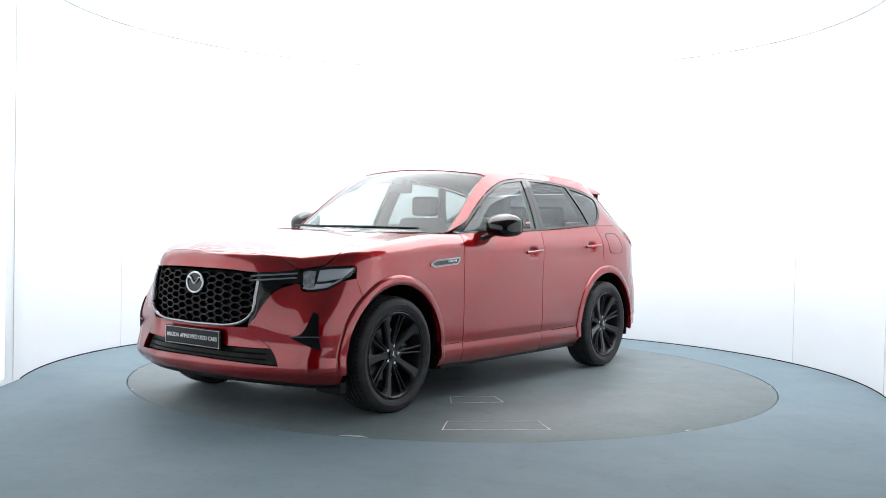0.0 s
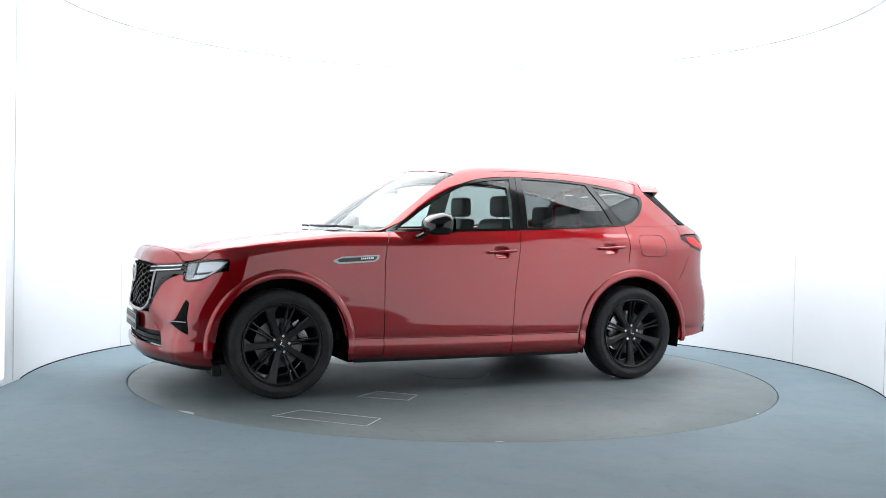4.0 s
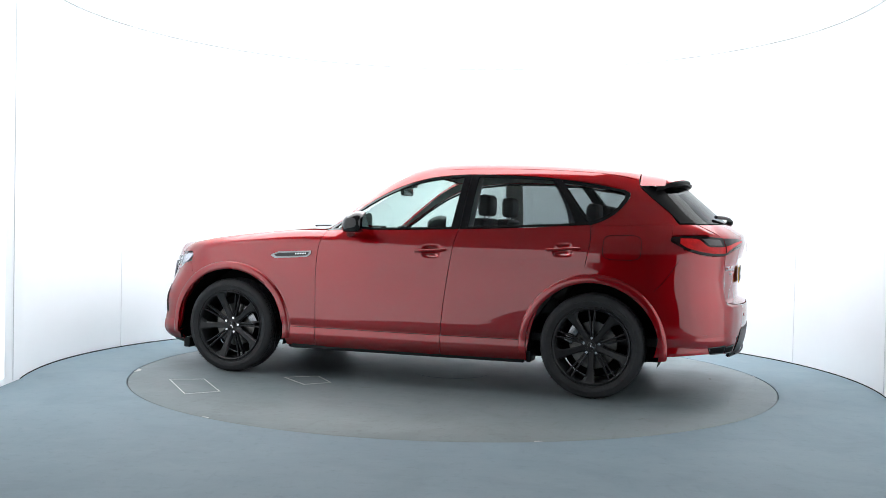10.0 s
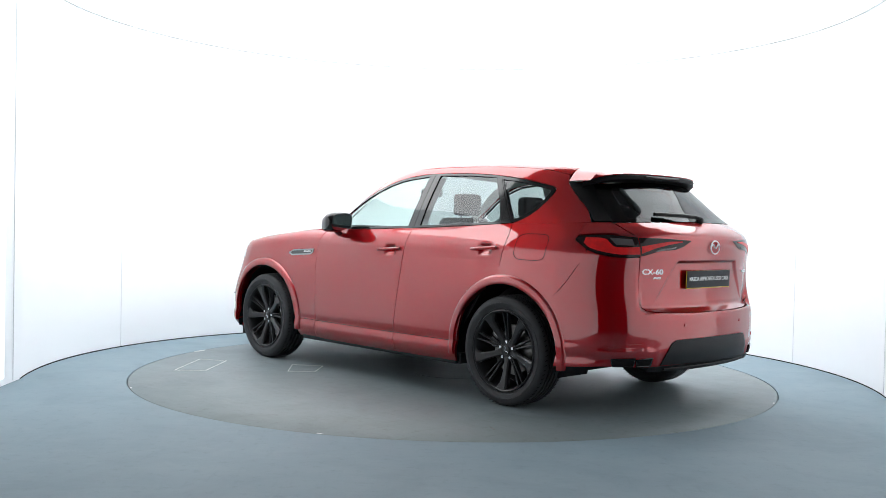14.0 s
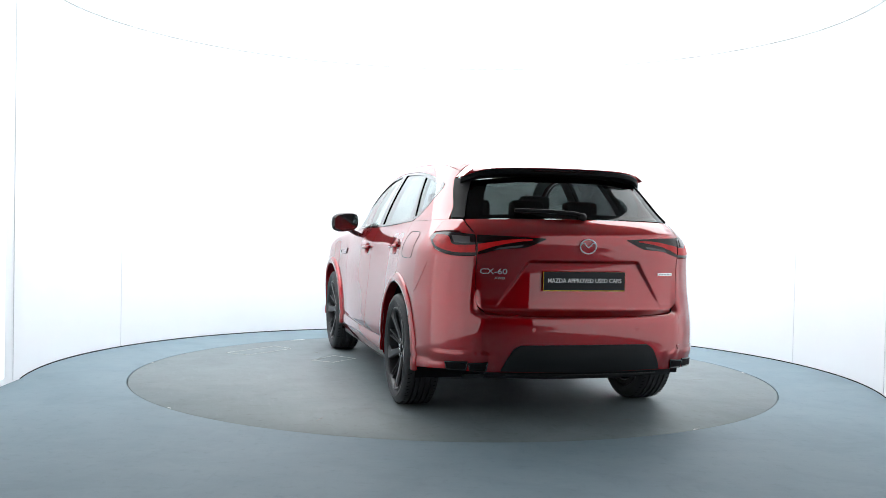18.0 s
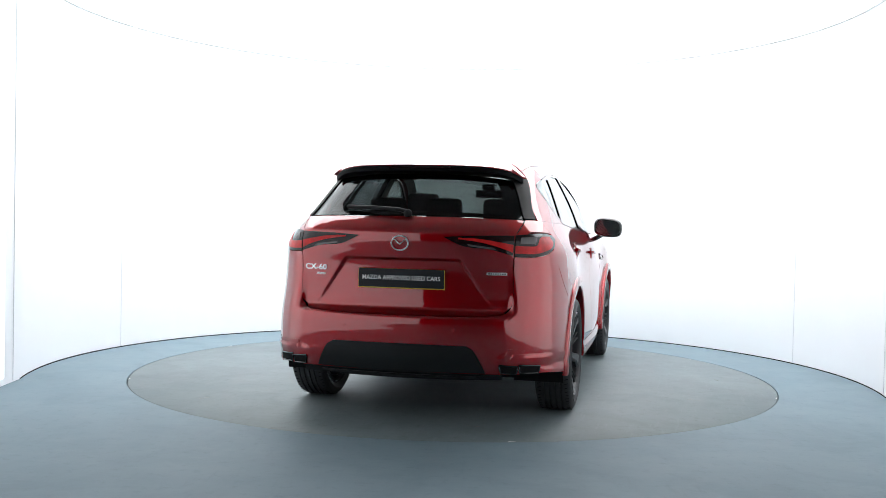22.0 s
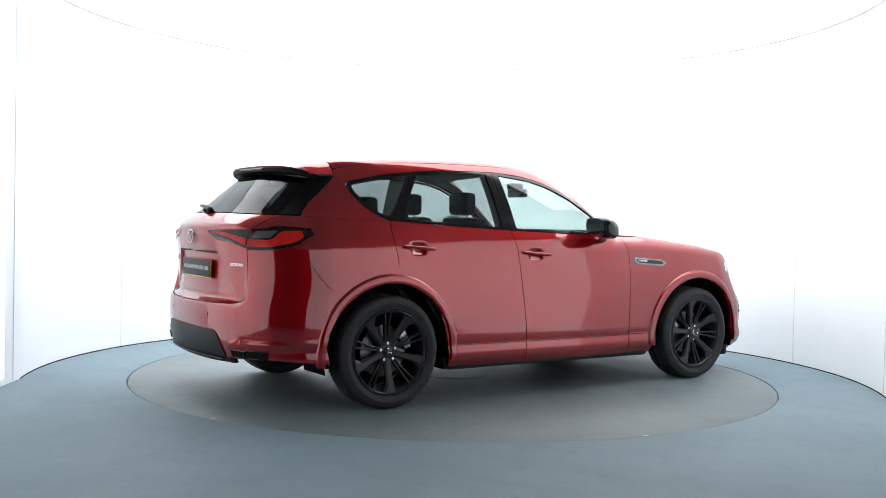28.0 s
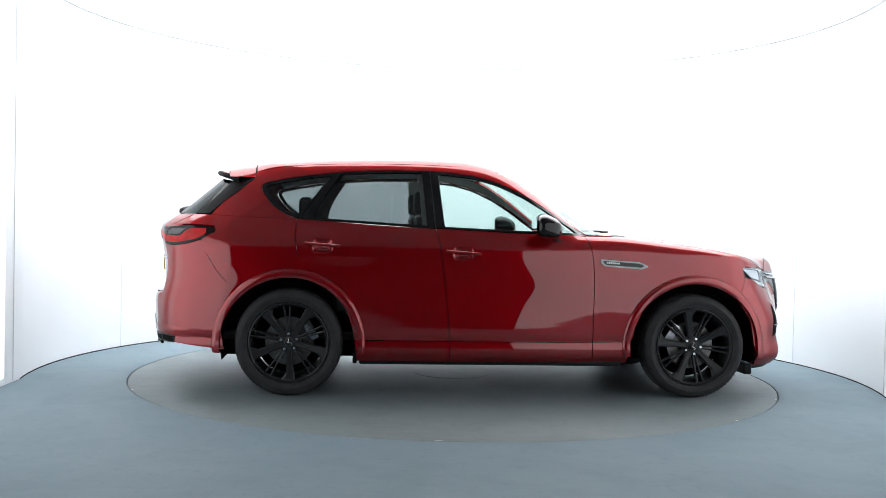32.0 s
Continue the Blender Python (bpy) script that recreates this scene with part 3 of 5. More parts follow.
def turntable():
    tt = thing("turntable", Matrix(), "round grey painted steel turntable set flush in the floor", "turntable")
    part("table_plate", lathe([(0.0001, 0.0), (1.2, 0.0), (TABLE_R - 0.004, 0.0), (TABLE_R, -0.004), (TABLE_R, -0.06), (0.0001, -0.06)], 160, "z"), TABLE, tt, angle=60)

    def outline(name, pts, w, label):
        """A thin painted outline on the plate."""
        bm = bmesh.new()
        pts = [Vector((*p, 0)) for p in pts]
        for a, b in zip(pts, pts[1:] + pts[:1]):
            d = (b - a).normalized()
            box(bm, ((b - a).length + w, w, 0.002), (0, 0, 0), m=Matrix.Translation((a + b) / 2 + Vector((0, 0, 0.0012))) @ d.to_track_quat("X", "Z").to_matrix().to_4x4())
        part(name, bm, TAPE, tt, label, smooth=False)
    outline("floor_mark", [(0.89, 0.64), (0.68, 0.87), (0.82, 1.035), (1.10, 0.80)], 0.008, "worn thin white outline of a rectangle")
    outline("floor_mark", [(1.60, 1.135), (1.22, 1.55), (1.38, 1.735), (1.82, 1.26)], 0.008, "worn thin white outline of a rectangle")
    # hub cover plate in the middle
    part("hub_cover", lathe([(0.0001, 0.003), (0.30, 0.003), (0.302, 0.0), (0.0001, 0.0)], 64, "z"), TABLE, tt, "round steel cover plate", angle=15)
    rng = random.Random(4)
    # bare patches where the paint has chipped off the rim
    for a0, a1, w in ((21.3, 25.3, 0.045), (-28, -26.8, 0.012), (70, 71.5, 0.012), (118, 119.2, 0.012), (200, 201.3, 0.012), (262, 263.5, 0.012), (310, 311, 0.01)):
        bm = bmesh.new()
        k = 9
        out = [bm.verts.new((TABLE_R * 0.9985 * math.cos(radians(a)), TABLE_R * 0.9985 * math.sin(radians(a)), 0.0012)) for a in np.linspace(a0, a1, k)]
        inn = [bm.verts.new(((TABLE_R - 0.005 - w * math.sin(math.pi * i / (k - 1)) * rng.uniform(0.7, 1.2)) * math.cos(radians(a)),
                             (TABLE_R - 0.005 - w * math.sin(math.pi * i / (k - 1))) * math.sin(radians(a)), 0.0012)) for i, a in enumerate(np.linspace(a0, a1, k))]
        for i in range(k - 1):
            bm.faces.new((inn[i], out[i], out[i + 1], inn[i + 1]))
        part("paint_chip", bm, TAPE, tt, "bare pale patch in the paint")
    # drag marks and spilt dust on the plate
    for x, y, length, w, turn in ((1.30, 0.92, 0.16, 0.012, 12), (1.18, 0.72, 0.10, 0.010, -20), (0.35, 0.95, 0.09, 0.012, 30), (0.10, 0.62, 0.05, 0.010, 5), (1.46, 0.86, 0.07, 0.008, 40),
                                   (-0.6, -1.9, 0.14, 0.010, 65), (1.9, -0.7, 0.12, 0.010, 100), (-1.7, 1.3, 0.15, 0.010, -35), (-2.0, -0.6, 0.10, 0.012, 80), (0.4, -2.1, 0.12, 0.010, 10)):
        bm = bmesh.new()
        k = 12
        mm = pose(x, y, 0.0012, 0, 0, turn)
        up = [bm.verts.new(mm @ Vector((length * (i / k - 0.5), w * math.sin(math.pi * i / k) * rng.uniform(0.2, 1.1) + 0.02 * (i / k) ** 2, 0))) for i in range(k + 1)]
        dn = [bm.verts.new(mm @ Vector((length * (i / k - 0.5), -w * math.sin(math.pi * i / k) * rng.uniform(0.0, 0.9) - 0.001 + 0.02 * (i / k) ** 2, 0))) for i in range(k + 1)]
        for i in range(k):
            bm.faces.new((dn[i], dn[i + 1], up[i + 1], up[i]))
        part("scuff_mark", bm, SCUFF, tt, "pale scuff in the paint", smooth=False)
    return tt


table = turntable()


# ---- the car: x forward, y to its left, z up, on the ground midway between the axles ----
car = thing("car", Matrix(), "deep metallic red five-door SUV with black wheels on the turntable", "car")
BOTH = (1, -1)

SILL_Z, DOOR_Z = 0.245, 0.393          # foot of the sill trim, foot of the doors
DOOR_FRONT = [(0.697, DOOR_Z), (0.6975, 0.60), (0.698, 0.846), (0.685, 1.013), (0.655, 1.110), (0.640, 1.140)]
DOOR_MID = [(-0.324, DOOR_Z), (-0.334, 0.534), (-0.359, 0.785), (-0.403, 1.078), (-0.425, 1.172)]
DOOR_REAR = [(-0.988, DOOR_Z), (-0.994, 0.43), (-1.014, 0.51), (-1.062, 0.63), (-1.151, 0.748), (-1.266, 0.83), (-1.362, 0.868)]
DOOR_REAR_UP = [(-1.362, 0.868), (-1.384, 0.973), (-1.404, 1.099), (-1.398, 1.222)]
GAP = 0.0025


def moved(pts, dx):
    return [(x + dx, z) for x, z in pts]


def body_panels():
    # doors
    front_door = skin("front_door", cross, (side((0.697 - GAP, DOOR_Z), (0.2, DOOR_Z), (-0.324 + GAP, DOOR_Z)), side(*moved(DOOR_MID, GAP)),
                      side((0.640 - GAP, 1.140), (0.2, 1.152), (-0.425 + GAP, 1.172)), side(*moved(DOOR_FRONT, -GAP))), 120, 100, RED, car, sides=BOTH)
    rear_door = skin("rear_door", cross, (side((-0.324 - GAP, DOOR_Z), (-0.6, DOOR_Z), (-0.988 + GAP, DOOR_Z)), side(*moved(DOOR_REAR + DOOR_REAR_UP[1:], GAP)),
                     side((-0.425 - GAP, 1.172), (-0.9, 1.193), (-1.398 + GAP, 1.222)), side(*moved(DOOR_MID, -GAP))), 120, 100, RED, car, sides=BOTH)
    # front wing, down to the sill behind the wheel
    wing_low = side((0.697 + GAP, DOOR_Z), (0.80, DOOR_Z), (0.90, DOOR_Z), (0.972, 0.405), (1.005, 0.51), (1.06, 0.63), (1.125, 0.725), (1.23, 0.812), (1.364, 0.862), (1.501, 0.863), (1.637, 0.818), (1.745, 0.728))
    wing_top = join(side((0.640 + GAP, 1.140), (0.80, 1.140)), top((0.97, 0.800), (1.2, 0.805), (1.5, 0.803), (1.8, 0.793), (1.950, 0.778)))
    wing_front = join(side((1.745, 0.728), (1.775, 0.78), (1.800, 0.872), (1.793, 0.938), (1.86, 0.944)), wing_top[-1:])
    wing = skin("front_wing", cross, (wing_low, wing_front, wing_top, side(*moved(DOOR_FRONT, GAP))), 56, 40, RED, car, sides=BOTH)
    # painted sill trim below the doors and the wing, in three lengths
    def sill(x0, x1, parents, b0=0.0, b1=0.0):
        lo, hi = side((x0 + b0, SILL_Z), ((x0 + x1) / 2, SILL_Z), (x1 + b1, SILL_Z)), side((x0, DOOR_Z - 0.005), ((x0 + x1) / 2, DOOR_Z - 0.005), (x1, DOOR_Z - 0.005))
        for k, sg in enumerate(BOTH):
            skin("sill_trim", cross, (lo, join(lo[-1:], hi[-1:]), hi, join(lo[:1], hi[:1])), 50, 16, RED, parents[k], sides=(sg,))
    sill(0.697 - GAP, -0.324 + GAP, front_door, 0.0, 0.003)
    sill(-0.324 - GAP, -0.985, rear_door, 0.003, 0.02)
    sill(0.968, 0.697 + GAP, wing, -0.02, 0.0)
    # bonnet
    rear = top((0.93, 0.795), (1.0, 0.6), (1.06, 0.3), (1.075, 0.0), (1.06, -0.3), (1.0, -0.6), (0.93, -0.795))
    nose = top((1.950, 0.773), (2.041, 0.662), (2.079, 0.575), (2.124, 0.470), (2.181, 0.284), (2.205, 0.0), (2.181, -0.284), (2.124, -0.470), (2.079, -0.575), (2.041, -0.662), (1.950, -0.773))
    near = top((0.93, 0.795), (1.2, 0.800), (1.5, 0.798), (1.8, 0.788), (1.950, 0.773))
    far = top((0.93, -0.795), (1.2, -0.800), (1.5, -0.798), (1.8, -0.788), (1.950, -0.773))
    skin("bonnet", cross, (rear, far, nose, near), 70, 50, RED, car)
    # roof with its header, and the rails above the side windows
    head = top((0.04, 0.623), (0.10, 0.4), (0.14, 0.0), (0.10, -0.4), (0.04, -0.623))
    back = top((-1.70, 0.585), (-1.72, 0.3), (-1.73, 0.0), (-1.72, -0.3), (-1.70, -0.585))
    near = top((0.04, 0.623), (-0.4, 0.618), (-1.1, 0.61), (-1.70, 0.585))
    far = top((0.04, -0.623), (-0.4, -0.618), (-1.1, -0.61), (-1.70, -0.585))
    skin("roof", cross, (head, far, back, near), 50, 50, RED, car)
    lower = join(side((0.735, 1.150), (0.66, 1.158)), side(*DLO_UP[1:]))
    upper = top((0.86, 0.793), (0.70, 0.761), (0.45, 0.709), (0.20, 0.656), (0.04, 0.627), (-0.4, 0.622), (-1.1, 0.614), (-1.70, 0.588))
    skin("roof_rail", cross, (lower, join(lower[-1:], upper[-1:]), upper, join(lower[:1], upper[:1])), 110, 14, RED, car, sides=BOTH)
    # rear quarter: flank over the wheel, then the pillar up to the roof
    q_low = side((-1.362 - GAP, 0.868), (-1.45, 0.876), (-1.565, 0.861), (-1.69, 0.80), (-1.785, 0.705))
    q_rear = side((-1.785, 0.705), (-1.904, 0.825), (-1.977, 0.928), (-2.050, 1.062), (-2.01, 1.093), (-1.953, 1.126), (-1.962, 1.155))
    q_top = side((-1.398 - GAP, 1.222), (-1.6, 1.226), (-1.8, 1.231), (-1.96, 1.236))
    q_front = side(*moved(DOOR_REAR_UP, -GAP))
    skin("rear_quarter", cross, (q_low, join(q_rear, q_top[-1:]), q_top, q_front), 40, 30, RED, car, sides=BOTH)
    p_low = side((-1.398 - GAP, 1.223), (-1.6, 1.227), (-1.8, 1.232), (-1.92, 1.237), (-2.00, 1.240))
    p_front = side((-1.398 - GAP, 1.224), (-1.46, 1.245), (-1.54, 1.29), (-1.60, 1.345), (-1.65, 1.42), (-1.652, 1.462), (-1.60, 1.487))
    p_top = join(p_front[-1:], top((-1.65, 0.62), (-1.70, 0.590)))
    p_rear = join(p_low[-1:], side((-1.93, 1.322), (-1.835, 1.398), (-1.755, 1.466), (-1.715, 1.505)), p_top[-1:])
    skin("rear_pillar", cross, (p_low, p_rear, p_top, p_front), 34, 34, RED, car, sides=BOTH)
    # shoulder between tail light and rear window
    sb = join(reary((0.655, 1.152), (0.72, 1.161)), rearx((-2.2, 1.168), (-2.08, 1.17), (-1.965, 1.162)))
    st = join(reary((0.682, 1.240)), rearx((-2.12, 1.240), (-2.05, 1.240), (-1.96, 1.236)))
    skin("rear_shoulder", rear_fan, (sb, join(sb[-1:], st[-1:]), st, join(sb[:1], st[:1])), 24, 8, RED, car, sides=BOTH)
    return front_door, rear_door


DLO_UP = [(0.665, 1.150), (0.530, 1.222), (0.362, 1.338), (0.193, 1.440), (0.024, 1.513), (-0.146, 1.560), (-0.402, 1.587), (-0.574, 1.588), (-0.830, 1.583),
          (-1.088, 1.566), (-1.324, 1.537), (-1.500, 1.506), (-1.60, 1.484)]


def dlo_z(x):
    p = np.array(DLO_UP)[::-1]
    return float(np.interp(x, p[:, 0], p[:, 1]))


def belt_z(x):
    return float(np.interp(x, [-1.4, -0.425, 0.64], [1.222, 1.172, 1.140]))


def side_windows(front_door, rear_door):
    def line(x0, x1, f, dz, n=9):
        return [(x, f(x) + dz) for x in np.linspace(x0, x1, n)]
    # outer outlines of the three window fields, then the panes inside them
    fields = [
        ("front", (line(0.655, -0.428, belt_z, 0.004), [(-0.428, belt_z(-0.428) + 0.004), (-0.463, dlo_z(-0.463) - 0.004)], line(0.64, -0.463, dlo_z, -0.004, 15), [(0.655, 1.144), (0.64, 1.158)]),
         (line(0.585, -0.365, belt_z, 0.018), [(-0.365, belt_z(-0.365) + 0.018), (-0.410, dlo_z(-0.410) - 0.020)], line(0.575, -0.410, dlo_z, -0.021, 15), [(0.585, 1.166), (0.575, 1.170)]), GLASS),
        ("rear", (line(-0.432, -1.385, belt_z, 0.004), [(-1.385, belt_z(-1.385) + 0.004), (-1.145, dlo_z(-1.145) - 0.004)], line(-0.467, -1.145, dlo_z, -0.004, 11), [(-0.432, belt_z(-0.432) + 0.004), (-0.467, dlo_z(-0.467) - 0.004)]),
         (line(-0.49, -1.285, belt_z, 0.018), [(-1.285, belt_z(-1.285) + 0.018), (-1.225, 1.36), (-1.105, dlo_z(-1.105) - 0.018)], line(-0.522, -1.105, dlo_z, -0.018, 11), [(-0.49, belt_z(-0.49) + 0.018), (-0.522, dlo_z(-0.522) - 0.018)]), PRIVACY),
        ("quarter", ([(-1.389, 1.228), (-1.46, 1.248), (-1.54, 1.293), (-1.60, 1.348)], [(-1.60, 1.348), (-1.646, 1.42), (-1.649, 1.455), (-1.615, 1.478)], line(-1.149, -1.615, dlo_z, -0.005, 9), [(-1.389, 1.228), (-1.149, dlo_z(-1.149) - 0.004)]),
         ([(-1.392, 1.252), (-1.45, 1.268), (-1.52, 1.308), (-1.575, 1.355)], [(-1.575, 1.355), (-1.612, 1.415), (-1.618, 1.445), (-1.595, 1.462)], line(-1.172, -1.595, dlo_z, -0.024, 9), [(-1.392, 1.252), (-1.172, dlo_z(-1.172) - 0.024)]), PRIVACY)]
    for name, outer, inner, mat in fields:
        o, i = tuple(side(*c) for c in outer), tuple(side(*c) for c in inner)
        for k, s in enumerate(BOTH):
            holder = {"front": front_door[k], "rear": rear_door[k], "quarter": car}[name]
            band("window_frame", cross, o, i, 26, GLOSS_BLACK, holder, "black window surround", sides=(s,), lift=0.001)
            g = skin("side_window", cross, i, 26, 14, mat, holder, "clear side window" if mat is GLASS else "grey privacy glass", sides=(s,), lift=-0.006, depth=0.004)[0]


def front_end():
    # painted nose over the grille, and the bumper round it
    hood_edge = top((2.045, 0.665), (2.083, 0.576), (2.128, 0.471), (2.185, 0.284), (2.209, 0.0))
    he = cross(hood_edge)
    edge = np.stack([np.arctan2(he[:, 1], he[:, 0] - FRONT_X), he[:, 2]], 1)
    edge = np.concatenate([edge[:-1], [edge[-1]], (edge[:-1] * [-1, 1])[::-1]])
    low = fronty((0.668, 0.914), (0.57, 0.903), (0.47, 0.896), (0.3, 0.907), (0.0, 0.910), (-0.3, 0.907), (-0.47, 0.896), (-0.57, 0.903), (-0.668, 0.914))
    skin("nose_panel", front_fan, (low, join(low[-1:], edge[-1:]), edge, join(low[:1], edge[:1])), 60, 12, RED, car)
    # cheeks of the bumper
    inner = fronty((0.690, 0.247), (0.66, 0.30), (0.642, 0.345), (0.62, 0.395), (0.58, 0.447), (0.49, 0.52), (0.440, 0.565), (0.493, 0.64), (0.51, 0.74), (0.545, 0.808), (0.60, 0.827), (0.682, 0.830))
    outer = frontx((1.885, 0.230), (1.88, 0.40), (1.845, 0.56), (1.748, 0.722), (1.779, 0.78), (1.803, 0.868))
    upper = join(inner[-1:], fronty((0.702, 0.795), (0.734, 0.785), (0.80, 0.793), (0.824, 0.801), (0.872, 0.848)), outer[-1:])
    lower = join(inner[:1], fronty((0.76, 0.243), (0.84, 0.236)), outer[:1])
    cheek = skin("bumper_cheek", front_fan, (lower, outer, upper, inner), 46, 50, RED, car, sides=BOTH)
    # bar under the grille, with the plate
    b = fronty((0.576, 0.447), (0.3, 0.445), (0.0, 0.445), (-0.3, 0.445), (-0.576, 0.447))
    t = fronty((0.438, 0.565), (0.36, 0.563), (0.0, 0.555), (-0.36, 0.563), (-0.438, 0.565))
    skin("bumper_bar", front_fan, (b, join(b[-1:], t[-1:]), t, join(b[:1], t[:1])), 40, 8, RED, car)
    # lower air intake: dark recess, then the painted lip under it
    b = fronty((0.638, 0.348), (0.4, 0.357), (0.0, 0.362), (-0.4, 0.357), (-0.638, 0.348))
    t = fronty((0.58, 0.444), (0.3, 0.442), (0.0, 0.442), (-0.3, 0.442), (-0.58, 0.444))
    skin("lower_intake", front_fan, (b, join(b[-1:], t[-1:]), t, join(b[:1], t[:1])), 30, 6, TRIM, car, "black lower air intake", lift=-0.035)
    for z in (0.385, 0.418):
        bm = bmesh.new()
        tube(bm, nose_points([(y, z) for y in np.linspace(-0.55, 0.55, 17)], -0.02), 0.005, 6)
        part("intake_slat", bm, DARK, car)
    b = fronty((0.686, 0.247), (0.4, 0.258), (0.0, 0.258), (-0.4, 0.258), (-0.686, 0.247))
    t = fronty((0.640, 0.345), (0.4, 0.354), (0.0, 0.359), (-0.4, 0.354), (-0.640, 0.345))
    skin("bumper_lip", front_fan, (b, join(b[-1:], t[-1:]), t, join(b[:1], t[:1])), 60, 8, RED, car, "red painted lower bumper lip")
    b = join(frontx((1.885, 0.231)), fronty((0.84, 0.233), (0.70, 0.243), (0.4, 0.254), (0.0, 0.254), (-0.4, 0.254), (-0.70, 0.243), (-0.84, 0.233)), frontx((1.885, 0.231)) * [-1, 1])
    b2 = b - [0, 0.03]
    skin("chin_spoiler", front_fan, (b2, join(b2[-1:], b[-1:]), b, join(b2[:1], b[:1])), 60, 4, TRIM, car, "black chin strip", lift=-0.006)
    # grille field
    gb = fronty((0.40, 0.575), (0.2, 0.562), (0.0, 0.558), (-0.2, 0.562), (-0.40, 0.575))
    gt = fronty((0.475, 0.897), (0.3, 0.908), (0.0, 0.910), (-0.3, 0.908), (-0.475, 0.897))
    gl = fronty((0.40, 0.575), (0.452, 0.63), (0.475, 0.77), (0.475, 0.897))
    grille = skin("grille", front_fan, (gb, gl * [-1, 1], gt, gl), 40, 20, DARK, car, "black honeycomb radiator grille", lift=-0.06, depth=0.0)[0]
    # honeycomb of wide six-sided cells
    flat, slant, high = 0.044, 0.024, 0.044
    bm = bmesh.new()
    edges = []
    for c in range(-8, 9):
        yc = c * (flat + slant)
        for r in range(8):
            zc = 0.575 + r * high + (high / 2 if c % 2 else 0)
            for (ya, za), (yb, zb) in (((-flat / 2, high / 2), (flat / 2, high / 2)), ((flat / 2, high / 2), (flat / 2 + slant, 0)), ((flat / 2 + slant, 0), (flat / 2, -high / 2))):
                ends = [(yc + ya, zc + za), (yc + yb, zc + zb)]
                if all(0.572 < z < 0.902 and abs(y) < np.interp(z, [0.572, 0.64, 0.77, 0.91], [0.39, 0.45, 0.47, 0.47]) for y, z in ends):
                    edges.append(ends)
    front = nose_points([e for pair in edges for e in pair], -0.020)
    back = nose_points([e for pair in edges for e in pair], -0.055)
    for i in range(0, len(front), 2):
        p, q, pb, qb = front[i], front[i + 1], back[i], back[i + 1]
        w = (q - p).cross(Vector((1, 0, 0))).normalized() * 0.0048
        ring = [[bm.verts.new(v) for v in (a + w, a - w, ab - w * 0.6, ab + w * 0.6)] for a, ab in ((p, pb), (q, qb))]
        for k in range(4):
            bm.faces.new((ring[0][k], ring[0][(k + 1) % 4], ring[1][(k + 1) % 4], ring[1][k]))
    tagged(part("honeycomb", bm, TRIM, grille, smooth=False), "black honeycomb mesh", kind="stuff")
    # frame round the grille, running into the headlights
    pts = [(0.480, 0.850), (0.480, 0.80), (0.478, 0.762), (0.470, 0.659), (0.417, 0.605), (0.311, 0.574), (0.15, 0.567), (0.0, 0.564)]
    pts = pts + [(-y, z) for y, z in pts[-2::-1]]
    sm = smooth_line(pts, 60)
    bm = bmesh.new()
    tube(bm, [on_nose(y, z, 0.004) for y, z in sm], 0.011, 8, 1.0)
    part("grille_frame", bm, DARK_CHROME, car, "dark chrome frame round the grille")
    # black cheeks beside the grille, each with two bright bars towards the lamp
    for s in BOTH:
        q = (fronty((0.435, 0.568), (0.488, 0.64), (0.506, 0.74), (0.541, 0.812)), fronty((0.541, 0.812), (0.60, 0.833), (0.676, 0.836), (0.664, 0.914)), fronty((0.470, 0.896), (0.57, 0.902), (0.664, 0.914)), fronty((0.435, 0.568), (0.470, 0.66), (0.470, 0.896)))
        ch = skin("grille_wing", front_fan, q, 16, 14, GLOSS_BLACK, car, "gloss black panel beside the grille", sides=(s,), lift=0.002)[0]
        for z0, z1 in ((0.872, 0.892), (0.844, 0.866)):
            bm = bmesh.new()
            tube(bm, [on_nose(s * y, z0 + (z1 - z0) * k, 0.010) for k, y in zip(np.linspace(0, 1, 9), np.linspace(0.440, 0.662, 9))], 0.007, 6, 0.8)
            part("light_bar", bm, CHROME, ch, "bright slim light bar")
    # headlights
    for s in BOTH:
        a = fronty((0.706, 0.797), (0.734, 0.789), (0.80, 0.797), (0.822, 0.805), (0.870, 0.851))
        t = join(fan_of(top((2.043, 0.668), (1.952, 0.775))), frontx((1.86, 0.941), (1.798, 0.938)))
        r = join(a[-1:], frontx((1.815, 0.90)), t[-1:])
        l = join(a[:1], fronty((0.684, 0.827), (0.668, 0.87)), t[:1])
        head = skin("headlight", front_fan, (a, r, t, l), 20, 12, SATIN, car, "headlight with clear cover and bright inner units", sides=(s,), lift=-0.035, depth=0.0)[0]
        skin("lens", front_fan, (a, r, t, l), 20, 12, LENS, head, "clear headlight cover", sides=(s,), lift=0.002, depth=0.036)[0]
        def inset(name, mat, lift, low_pts, up_pts, label):
            lo, up = fronty(*low_pts), fronty(*up_pts)
            skin(name, front_fan, (lo, join(lo[-1:], up[-1:]), up, join(lo[:1], up[:1])), 10, 6, mat, head, label, sides=(s,), lift=lift, depth=0.015)
        inset("projector_block", REFLECTOR, -0.016, ((0.694, 0.832), (0.715, 0.810), (0.752, 0.810)), ((0.684, 0.905), (0.71, 0.912), (0.745, 0.914)), "grey projector block")
        inset("reflector_facet", FACET, -0.018, ((0.760, 0.852), (0.81, 0.858), (0.872, 0.876)), ((0.762, 0.918), (0.815, 0.927), (0.895, 0.932)), "bright reflector facet")
        inset("reflector_facet", FACET, -0.014, ((0.755, 0.815), (0.79, 0.815), (0.82, 0.828)), ((0.758, 0.836), (0.79, 0.838), (0.832, 0.848)), "bright reflector facet")
        bm = bmesh.new()
